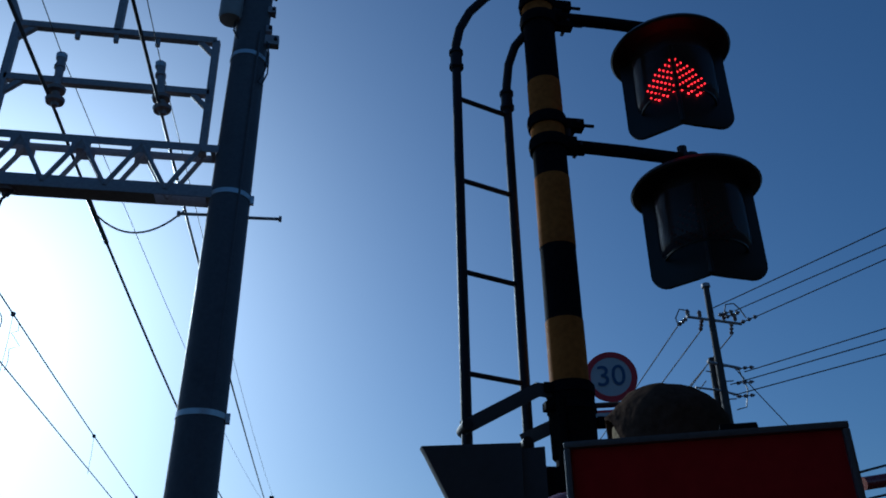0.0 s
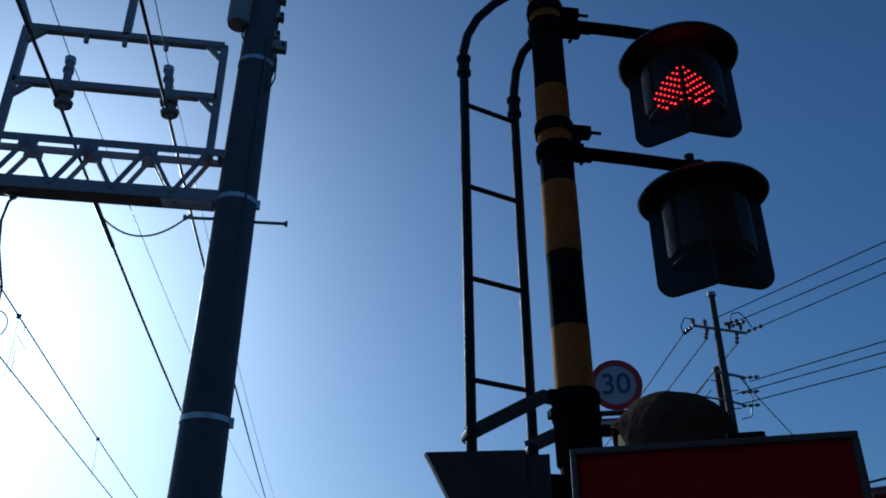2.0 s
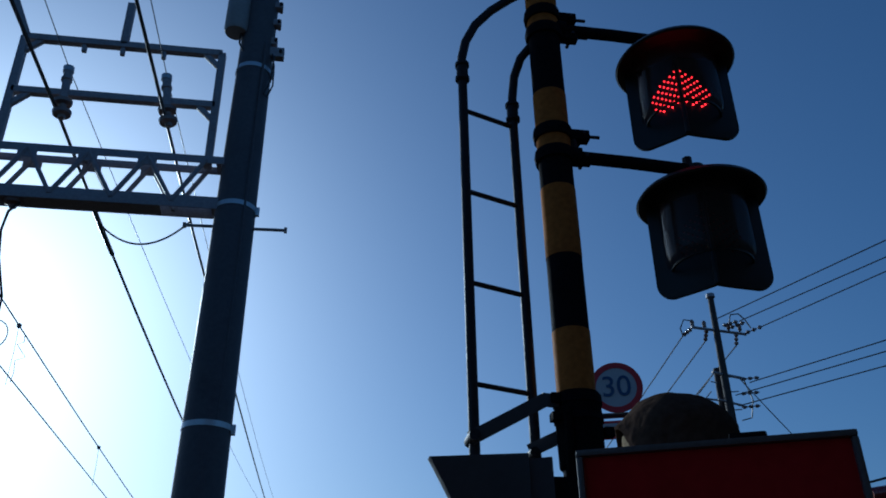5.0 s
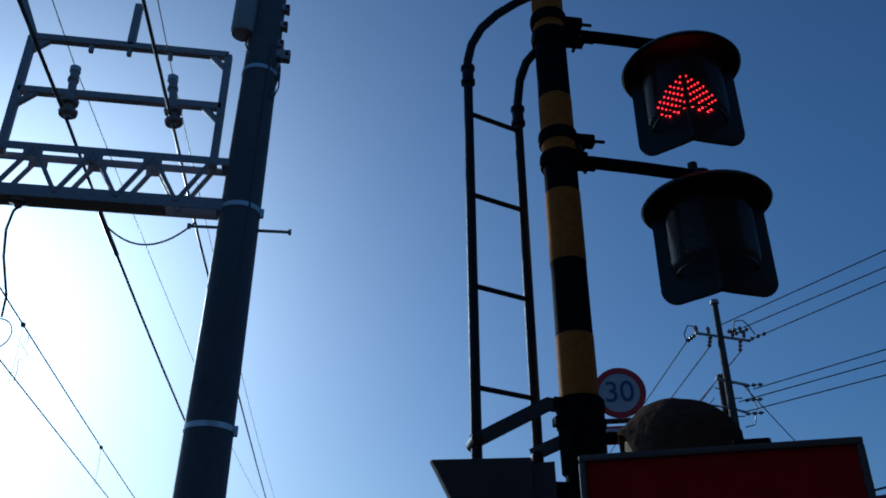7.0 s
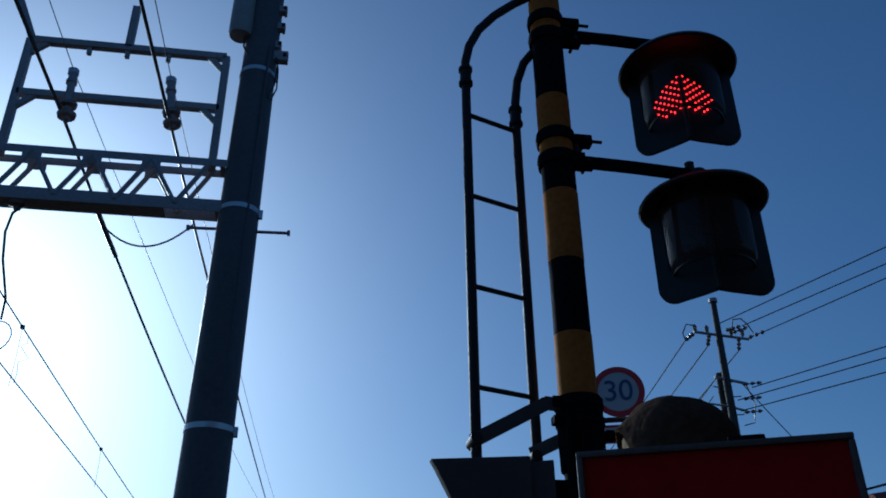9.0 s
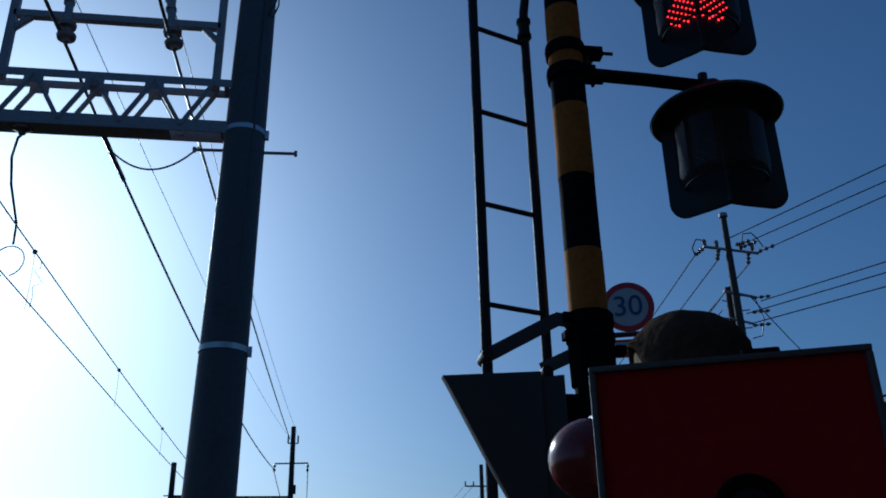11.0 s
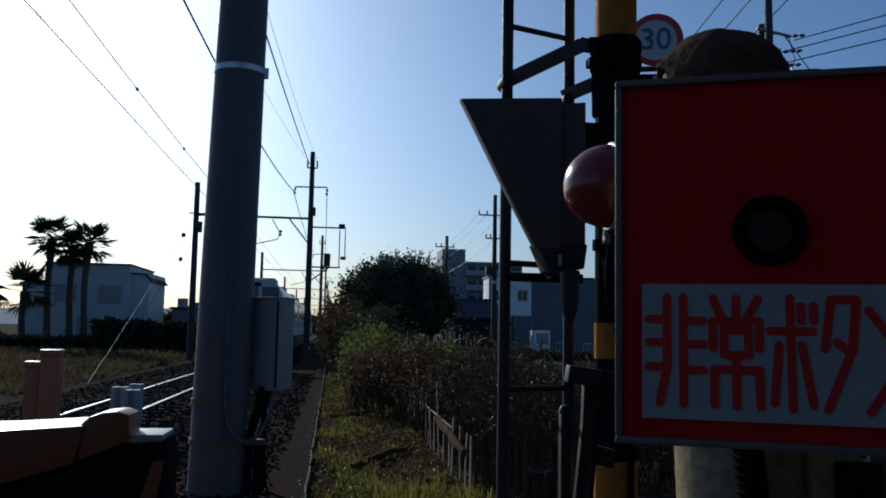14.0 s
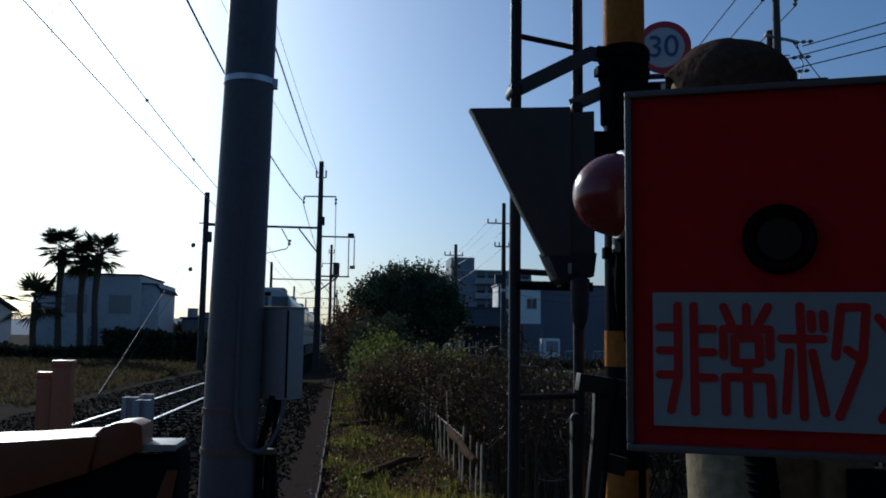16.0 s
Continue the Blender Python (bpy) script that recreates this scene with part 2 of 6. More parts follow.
def block(c, s, bevel=0.0, rot=None, bm=None):
    """A box at centre c of size s, with rounded edges."""
    b = bmesh.new()
    bmesh.ops.create_cube(b, size=1.0)
    bmesh.ops.scale(b, vec=s, verts=b.verts)
    if bevel:
        bmesh.ops.bevel(b, geom=list(b.edges), offset=bevel, segments=2, affect="EDGES", profile=0.7)
    m = Matrix.Translation(c) @ (rot or Matrix())
    bmesh.ops.transform(b, matrix=m, verts=b.verts)
    return b if bm is None else joined(bm, b)


def joined(bm, other):
    me = bpy.data.meshes.new("tmp")
    other.to_mesh(me)
    other.free()
    bm.from_mesh(me)
    bpy.data.meshes.remove(me)
    return bm


def tube(points, radius, sides=10, bm=None, caps=True, radii=None):
    """A round bar through the points; radii gives one radius a point."""
    bm = bm or bmesh.new()
    pts = [Vector(p) for p in points]
    rings = []
    ref = None
    for i, p in enumerate(pts):
        d = (pts[min(i + 1, len(pts) - 1)] - pts[max(i - 1, 0)]).normalized()
        if ref is None:
            ref = Vector((0, 0, 1)) if abs(d.z) < 0.9 else Vector((1, 0, 0))
        u = d.cross(ref).normalized()
        v = u.cross(d)
        ref = v
        r = radii[i] if radii else radius
        rings.append([bm.verts.new(p + (u * math.cos(a) + v * math.sin(a)) * r) for a in [2 * math.pi * k / sides for k in range(sides)]])
    for a, b in zip(rings, rings[1:]):
        for k in range(sides):
            bm.faces.new((a[k], a[(k + 1) % sides], b[(k + 1) % sides], b[k]))
    if caps:
        bm.faces.new(list(reversed(rings[0])))
        bm.faces.new(rings[-1])
    return bm


def lathe(profile, sides=24, centre=(0, 0, 0), bm=None, start=0.0, sweep=360.0):
    """A turned body round z: profile of (radius, height)."""
    bm = bm or bmesh.new()
    full = sweep >= 360
    n = sides if full else sides + 1
    cols = []
    for k in range(n):
        a = radians(start + sweep * k / sides)
        cols.append([bm.verts.new((centre[0] + r * math.cos(a), centre[1] + r * math.sin(a), centre[2] + z)) for r, z in profile])
    for k in range(sides):
        a, b = cols[k], cols[(k + 1) % n]
        for i in range(len(profile) - 1):
            bm.faces.new((a[i], b[i], b[i + 1], a[i + 1]))
    bmesh.ops.remove_doubles(bm, verts=bm.verts, dist=1e-5)
    return bm


def slab(outline, thick, bevel=0.0, matrix=None, bm=None):
    """A plate: an outline in the xz plane, thick along y."""
    b = bmesh.new()
    f = b.faces.new([b.verts.new((x, 0, z)) for x, z in outline])
    r = bmesh.ops.extrude_face_region(b, geom=[f])
    bmesh.ops.translate(b, vec=(0, thick, 0), verts=[v for v in r["geom"] if isinstance(v, bmesh.types.BMVert)])
    bmesh.ops.recalc_face_normals(b, faces=b.faces)
    if bevel:
        bmesh.ops.bevel(b, geom=list(b.edges), offset=bevel, segments=2, affect="EDGES", profile=0.7)
    if matrix:
        bmesh.ops.transform(b, matrix=matrix, verts=b.verts)
    return b if bm is None else joined(bm, b)


def sag(a, b, drop, n=14):
    a, b = Vector(a), Vector(b)
    return [a.lerp(b, i / n) - Vector((0, 0, drop * 4 * (i / n) * (1 - i / n))) for i in range(n + 1)]


def cable(name, points, radius, label, material="wire", group="overhead wires"):
    return solo(name, tube(points, radius, 6), M[material], label, "wire", group)


def leaves(bm, centres, size, rng, per=1, flat=0.0):
    """Small folded leaves at the centres."""
    for c in centres:
        for _ in range(per):
            s = size * rng.uniform(0.6, 1.4)
            d = Vector((rng.gauss(0, 1), rng.gauss(0, 1), rng.gauss(0, 1) * (1 - flat))).normalized()
            u = d.orthogonal().normalized()
            u.rotate(Matrix.Rotation(rng.uniform(0, 6.28), 3, d))
            w = d.cross(u)
            c = Vector(c)
            v = [bm.verts.new(c), bm.verts.new(c + u * s * 0.5 + w * s * 0.32 + d * s * 0.1), bm.verts.new(c + u * s), bm.verts.new(c + u * s * 0.5 - w * s * 0.32 + d * s * 0.1)]
            bm.faces.new((v[0], v[1], v[2]))
            bm.faces.new((v[0], v[2], v[3]))
    return bm


# ---- ground, path, track ----
def ground_height(x, y):
    """Level by the track, with a low bank beyond it on the left."""
    bank = 0.25 * max(0.0, min(1.0, (-6.0 - x) / 2.5)) * max(0.0, min(1.0, (y - 10) / 8)) * max(0.0, min(1.0, (60 - y) / 10))
    rough = 0.035 * noise.noise((x * 0.9, y * 0.9, 0.0)) * (1 if -60 < x < 60 and -30 < y < 120 else 0)
    return bank + rough - 0.06


def build_ground():
    xs = sorted(set([-3000, -900, -300, -120, -60, -40, -25] + [i * 0.8 - 18 for i in range(46)] + [25, 40, 60, 120, 300, 900, 3000]))
    ys = sorted(set([-3000, -500, -100, -30] + [i * 0.9 - 6 for i in range(60)] + [55, 65, 80, 100, 120, 300, 900, 3500]))
    bm = bmesh.new()
    v = [[bm.verts.new((x, y, ground_height(x, y))) for y in ys] for x in xs]
    for i in range(len(xs) - 1):
        for j in range(len(ys) - 1):
            bm.faces.new((v[i][j], v[i + 1][j], v[i + 1][j + 1], v[i][j + 1]))
    return solo("ground", bm, M["soil"], "dark soil with patches of dead grass and weeds", "ground", kind="structure")


build_ground()

TRACK = -3.88


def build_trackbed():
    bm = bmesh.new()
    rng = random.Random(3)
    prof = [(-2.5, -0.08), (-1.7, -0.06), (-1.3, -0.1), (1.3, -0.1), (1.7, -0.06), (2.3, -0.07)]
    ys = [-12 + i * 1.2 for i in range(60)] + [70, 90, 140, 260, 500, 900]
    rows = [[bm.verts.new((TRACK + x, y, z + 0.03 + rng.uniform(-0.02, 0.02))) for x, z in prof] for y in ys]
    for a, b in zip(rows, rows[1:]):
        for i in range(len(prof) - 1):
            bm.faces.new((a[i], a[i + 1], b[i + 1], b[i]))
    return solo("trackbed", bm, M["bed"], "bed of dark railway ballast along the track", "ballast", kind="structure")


build_trackbed()


def build_track():
    t = thing("railway_track", "single narrow-gauge railway track with polished rail heads", "railway track", at=(TRACK, 0, 0))
    for s in (-1, 1):
        x = s * 0.5335
        r = part("rail", block((x, 440, -0.035), (0.06, 920, 0.05), 0), M["railside"], t, "rusty steel rail")
        part("rail_head", block((x, 440, 0.002), (0.066, 920, 0.026), 0.006), M["rail"], r, "polished rail head")
    me = mesh_of(block((0, 0, -0.07), (2.0, 0.2, 0.09), 0.012), M["sleeper"])
    for i in range(110):
        o = new("sleeper", me)
        o.parent = t
        o.location = (0, -8 + i * 0.62, 0)


build_track()


def build_path():
    bm = bmesh.new()
    rng = random.Random(5)
    ys = [2.0 + 0.5 * i for i in range(90)]
    rows = []
    for y in ys:
        l, r = -0.56 + rng.uniform(-0.07, 0.07) - 0.001 * y, -0.185 + rng.uniform(-0.012, 0.012) - 0.0027 * y
        rows.append([bm.verts.new((x, y, 0.004 + rng.uniform(-0.006, 0.006))) for x in (l, (l + r) / 2, r)])
    for a, b in zip(rows, rows[1:]):
        for i in range(2):
            bm.faces.new((a[i], a[i + 1], b[i + 1], b[i]))
    p = solo("path", bm, M["path"], "narrow gritty walkway beside the track", "path", kind="structure")
    rng = random.Random(8)
    shapes = [mesh_of(block((0, 0, 0), (0.014, 0.57, 0.07), 0.004), M["kerb"]), mesh_of(block((0, 0, 0), (0.016, 0.5, 0.06), 0.004), M["kerb"])]
    for i in range(60):
        y = 4 + i * 0.6
        o = new("kerb_stone", shapes[i % 2])
        o.parent = p
        o.matrix_basis = pose(-0.175 - 0.0027 * y + rng.uniform(-0.006, 0.006), y, 0.006 + rng.uniform(-0.014, 0.008), rng.uniform(-2, 2), rng.uniform(-8, 8), rng.uniform(-1.2, 1.2))


build_path()


def stones(name, count, area, sizes, material, label, seed, high=0.0):
    """Loose broken stones over an area."""
    rng = random.Random(seed)
    bm = bmesh.new()
    for _ in range(count):
        x, y = rng.uniform(area[0], area[1]), area[2] + (area[3] - area[2]) * rng.random() ** 1.6
        s = rng.uniform(*sizes)
        c = Vector((x, y, rng.uniform(0, high) + s * 0.15 - 0.02))
        vs = [bm.verts.new(c + Vector((a * s * rng.uniform(0.5, 1), b * s * rng.uniform(0.5, 1), e * s * rng.uniform(0.4, 0.8)))) for a, b, e in ((1, 0, 0), (0, 1, 0), (-1, 0, 0), (0, -1, 0), (0, 0, 1), (0, 0, -1))]
        for i in range(4):
            bm.faces.new((vs[i], vs[(i + 1) % 4], vs[4]))
            bm.faces.new((vs[(i + 1) % 4], vs[i], vs[5]))
    return solo(name, bm, M[material], label, "stones", kind="stuff", smooth=False)


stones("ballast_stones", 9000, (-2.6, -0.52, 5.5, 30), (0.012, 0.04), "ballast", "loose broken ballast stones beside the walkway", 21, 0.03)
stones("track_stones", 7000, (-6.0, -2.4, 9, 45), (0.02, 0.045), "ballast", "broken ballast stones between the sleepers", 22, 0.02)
stones("kerb_chips", 140, (-0.31, -0.2, 6.0, 22), (0.012, 0.03), "palegrey", "pale stone chips along the walkway edge", 24, 0.03)
stones("pale_chips", 700, (-1.0, 0.1, 5.8, 18), (0.008, 0.022), "palegrey", "pale stone chips on the walkway", 23)


def blades(name, count, where, height, material, label, seed, lean=0.5, width=0.006):
    """Single blades of grass; where(rng) gives a root."""
    rng = random.Random(seed)
    verts, faces = [], []
    for _ in range(count):
        x, y, h = where(rng)
        z = ground_height(x, y)
        h *= height * rng.uniform(0.4, 1.3)
        a = rng.uniform(0, 6.28)
        dx, dy = math.cos(a), math.sin(a)
        w = width * rng.uniform(0.6, 1.5)
        b = len(verts)
        l1, l2 = h * lean * 0.3 * rng.random(), h * lean * rng.random()
        verts += [(x - dy * w, y + dx * w, z), (x + dy * w, y - dx * w, z), (x + dx * l1 + dy * w * 0.8, y + dy * l1 - dx * w * 0.8, z + h * 0.6), (x + dx * l1 - dy * w * 0.8, y + dy * l1 + dx * w * 0.8, z + h * 0.6), (x + dx * l2, y + dy * l2, z + h)]
        faces += [(b, b + 1, b + 2, b + 3), (b + 3, b + 2, b + 4)]
    me = bpy.data.meshes.new("blades")
    me.from_pydata(verts, [], faces)
    me.materials.append(M[material])
    return tagged(new(name, me), label, "grass", kind="stuff")


def verge(rng):
    y = 5.2 + 24 * rng.random() ** 1.5
    x = -0.2 + 1.75 * rng.random()
    patch = noise.noise((x * 1.6, y * 0.8, 3.0)) + (0.3 if y < 8.2 and x > 0.3 else 0.0) + (0.18 if x < 0.35 and y > 9.5 else 0.0) - 0.08
    if patch < 0.15 and rng.random() < 0.93:
        return verge(rng)
    return x, y, (1.0 if patch > 0.05 else 0.5) * (1.5 if rng.random() < 0.08 else 1.0) * (1.7 if y < 8.8 and x > 0.4 else 1.0)


def bare(rng):
    y = 5.2 + 22 * rng.random() ** 1.4
    return -0.2 + 1.6 * rng.random(), y, 1.0


def bank(rng):
    y = 19 + 29 * rng.random()
    x = -6.5 - 14 * rng.random() ** 1.3
    return x, y, 1.0


blades("verge_grass", 15000, verge, 0.075, "grass", "short yellowish green grass on the verge", 31)
blades("bank_grass", 16000, bank, 0.16, "bankgrass", "dry brownish grass on the bank beyond the track", 32, 0.8, 0.012)


def scatter_leaves(name, count, where, size, material, label, seed, lift=0.03):
    rng = random.Random(seed)
    bm = bmesh.new()
    pts = []
    for _ in range(count):
        x, y, _h = where(rng)
        pts.append((x, y, ground_height(x, y) + rng.random() * lift))
    leaves(bm, pts, size, rng, 1, 0.5)
    return solo(name, bm, M[material], label, "leaves", kind="stuff", smooth=False)


scatter_leaves("verge_weeds", 8000, verge, 0.055, "weed", "low broad-leaved weeds on the verge", 33, 0.06)
scatter_leaves("leaf_litter", 17000, bare, 0.05, "litter", "fallen brown leaves lying over the verge", 34, 0.03)
# pale leaf colour stands in for the sunlit specks on the verge
scatter_leaves("bleached_leaves", 2000, bare, 0.026, "litterpale", "pale dead leaves standing in for sunlit specks", 36, 0.05)
scatter_leaves("bank_weeds", 7000, bank, 0.13, "bankgrass", "coarse yellow-green weeds on the bank", 35, 0.12)


def fallen_branch(at, rz, length, seed):
    rng = random.Random(seed)
    pts = [(length * (i / 5 - 0.5), rng.uniform(-0.06, 0.06), 0.03 + 0.03 * rng.random()) for i in range(6)]
    o = solo("fallen_branch", tube(pts, 0.03, 7, radii=[0.03, 0.045, 0.05, 0.042, 0.03, 0.012]), M["log"], "dark fallen branch lying on the grass verge", "branch", "fallen branches")
    o.matrix_world = pose(*at, 0, 0, rz)


fallen_branch((0.66, 10.6, -0.03), 66, 2.1, 1)
fallen_branch((0.42, 15.6, -0.03), 52, 1.3, 2)


# ---- crossing signal mast ----
MX, MY = 1.003, 3.0


def clamp(z, parent, r=0.082, name="clamp"):
    """A two-part pipe clamp with its bolt lugs."""
    bm = lathe([(r - 0.012, -0.028), (r + 0.004, -0.028), (r + 0.008, 0), (r + 0.004, 0.028), (r - 0.012, 0.028)], 24, (0, 0, z))
    block((r + 0.035, -0.01, z), (0.09, 0.05, 0.05), 0.006, bm=bm)
    c = part(name, bm, M["black"], parent)
    part("bolt", tube([(r + 0.05, -0.05, z), (r + 0.05, 0.06, z)], 0.009, 8, bm=tube([(r + 0.06, 0, z + 0.012), (r + 0.135, 0, z + 0.012)], 0.008, 8)), M["steel"], c)
    return c


def build_mast():
    t = thing("crossing_signal_mast", "black and yellow striped level crossing signal mast, worn paint", "signal mast", at=(MX, MY, 0))
    part("pole", lathe([(0.0, -0.06), (0.074, -0.06), (0.074, 5.3), (0.0, 5.3)], 32), M["black"], t, "black painted steel pole")
    for z0, z1 in ((0.42, 0.72), (0.9, 1.06), (1.41, 1.535), (2.568, 2.826), (3.152, 3.487), (3.69, 3.997), (4.345, 4.6), (4.9, 5.2)):
        part("stripe", lathe([(0.0745, z0), (0.0757, z0 + 0.001), (0.0757, z1 - 0.001), (0.0745, z1)], 32), M["yellow"], t, "faded yellow paint stripe")
    for z in (3.775, 3.655, 4.47, 4.36):
        clamp(z, t)
    part("sleeve", lathe([(0.076, 2.28), (0.086, 2.29), (0.09, 2.52), (0.086, 2.568), (0.076, 2.57)], 28), M["rubber"], t, "black rubber sleeve")
    for z, dz in ((2.54, 0.02), (2.47, 0.016)):
        c = part("sleeve_clamp", lathe([(0.08, z - dz), (0.094, z - dz + 0.003), (0.094, z + dz - 0.003), (0.08, z + dz)], 28), M["black"], t)
        part("lug", block((-0.098, -0.03, z), (0.035, 0.05, 2 * dz), 0.005), M["black"], c)
    part("lug", block((0.105, -0.02, 2.42), (0.04, 0.05, 0.035), 0.006), M["black"], t)
    part("cable_wrap", tube([(-0.06, -0.07, 2.5), (-0.075, -0.075, 2.1), (-0.06, -0.085, 1.9), (-0.05, -0.11, 1.84)], 0.018, 8), M["rubber"], t)
    part("cable_wrap", tube([(-0.02, -0.08, 2.3), (-0.03, -0.1, 1.9), (0.02, -0.095, 1.5), (0.03, -0.085, 0.0)], 0.013, 8), M["rubber"], t)
    part("cable_boot", lathe([(0.012, 1.86), (0.02, 1.84), (0.026, 1.76), (0.03, 1.7), (0.026, 1.62), (0.018, 1.56), (0.0, 1.555)], 16, (-0.05, -0.12, 0)), M["rubber"], t, "black rubber cable boot")
    part("terminal", block((-0.075, -0.13, 1.83), (0.022, 0.03, 0.055), 0.005), M["cabinet"], t, "small pale terminal block")
    part("terminal", block((-0.105, -0.12, 1.8), (0.03, 0.03, 0.04), 0.006), M["black"], t)
    for x, y, z0, z1, r in ((-0.045, -0.1, 2.02, 1.5, 0.014), (-0.015, -0.105, 1.98, 1.42, 0.012), (0.02, -0.1, 2.05, 1.3, 0.016)):
        part("hanging_cable", tube([(x, y + 0.03, z0), (x - 0.02, y - 0.01, (z0 + z1) / 2 + 0.08), (x + 0.012, y, z1 + 0.1), (x + 0.03, y + 0.03, z1)], r, 8), M["rubber"], t)
    part("cable_clip", block((-0.02, -0.1, 1.74), (0.11, 0.05, 0.03), 0.006), M["black"], t)
    part("cable_clip", block((-0.02, -0.1, 2.04), (0.12, 0.06, 0.05), 0.008), M["black"], t)
    part("band_clamp", lathe([(0.07, 2.14), (0.1, 2.145), (0.1, 2.2), (0.07, 2.205)], 24), M["black"], t)
    part("bracket_arm", block((-0.1, -0.1, 2.17), (0.14, 0.06, 0.07), 0.008), M["black"], t)
    part("lug", block((-0.1, -0.02, 1.92), (0.12, 0.05, 0.06), 0.008), M["black"], t)
    part("base_collar", lathe([(0.075, 0.72), (0.13, 0.72), (0.14, 0.5), (0.15, -0.05), (0.0, -0.05)], 28), M["yellow"], t, "yellow base cover")
    return t


build_mast()


FACE = -21.0     # the lamps are turned towards the road


def build_lamp(lx, z, lit):
    """One crossing lamp on its side arm: hood disc, folded back board, clear cover, diodes."""
    ly = 2.93
    t = thing("crossing_lamp", ("lit red" if lit else "unlit") + " level crossing lamp with wide black hood", "signal lamp", "crossing lamps", (lx, ly, z), FACE)
    # hood: a wide shallow dish with a rolled rim
    bm = lathe([(0.0, 0.045), (0.1, 0.043), (0.2, 0.03), (0.262, 0.008), (0.275, -0.012), (0.267, -0.02), (0.2, -0.006), (0.0, 0.0)], 48)
    part("hood", bm, M["hood"], t, "black dish-shaped hood")
    part("hub", lathe([(0.0, 0.17), (0.04, 0.165), (0.06, 0.04), (0.0, 0.03)], 20), M["hood"], t)
    # back board, folded in the middle towards the road
    for s in (-1, 1):
        w = 0.248
        r = 0.07
        corner = [(w - r + r * math.cos(a), -0.455 + r + r * math.sin(a)) for a in [radians(-90 + 15 * k) for k in range(7)]]
        out = [(0.0, 0.0), (0.0, -0.437), (0.06, -0.445)] + corner + [(w, 0.0)]
        if s < 0:
            out = [(-x, zz) for x, zz in reversed(out)]
        m = pose(0, -0.06, 0, 0, 0, 19 * s)
        part("back_board", slab(out, 0.018, 0.004, m), M["hood"], t)
    part("ridge", tube([(0, -0.066, -0.01), (0, -0.066, -0.435)], 0.011, 8), M["hood"], t)
    # clear cover: most of a cylinder in front of the board
    cover = part("cover", lathe([(0.185, -0.012), (0.185, -0.29), (0.178, -0.315), (0.16, -0.33)], 40, (0, 0, 0), None, 175, 190), M["lens"], t, "clear curved plastic cover")
    cover.visible_shadow = False
    part("sill", lathe([(0.158, -0.326), (0.168, -0.33), (0.166, -0.336), (0.156, -0.334)], 40, (0, 0, 0), None, 178, 184), M["hood"], t)
    dot = mesh_of(lathe([(0.0, -0.005), (0.0036, -0.0036), (0.0047, 0.0)], 8), M["led_on"] if lit else M["led_off"])
    for s in (-1, 1):
        face = pose(0, -0.064, 0, 0, 0, 19 * s)
        for r in range(0, 9):
            for k in range(10):
                u = 0.012 + 0.0172 * k + 0.006 * (r % 2)
                zz = -0.1 - 0.036 * r + 0.72 * u
                if zz > -0.088 or zz < -0.29:
                    continue
                wide = 0.146 * math.sqrt(max(0.0, min(1.0, (-zz - 0.085) / 0.13))) - max(0.0, -zz - 0.24)
                if u < wide:
                    o = new("diode", dot)
                    o.parent = t
                    o.matrix_basis = face @ pose(s * u, -0.006, zz, 90)
    # side arm back to the mast
    back = pose(0, 0, 0, 0, 0, -FACE)
    h = 0.205 if z > 4 else 0.213
    arm = part("side_arm", tube([(-0.54, 0.06, h), (-0.28, 0.03, h - 0.03), (0.02, 0.0, h - 0.07)], 0.029, 14), M["black"], t, "black pipe side arm")
    part("flange", tube([(-0.56, 0.06, h), (-0.5, 0.055, h - 0.005)], 0.044, 14), M["black"], arm)
    part("nut", tube([(-0.53, 0.05, h + 0.035), (-0.53, 0.05, h + 0.08)], 0.016, 6), M["steel"], arm)
    part("end_nut", tube([(-0.03, 0.0, h - 0.06), (-0.03, 0.0, h - 0.005)], 0.022, 8), M["steel"], arm)
    arm.matrix_basis = back
    return t


build_lamp(1.608, 4.195, True)
build_lamp(1.618, 3.452, False)


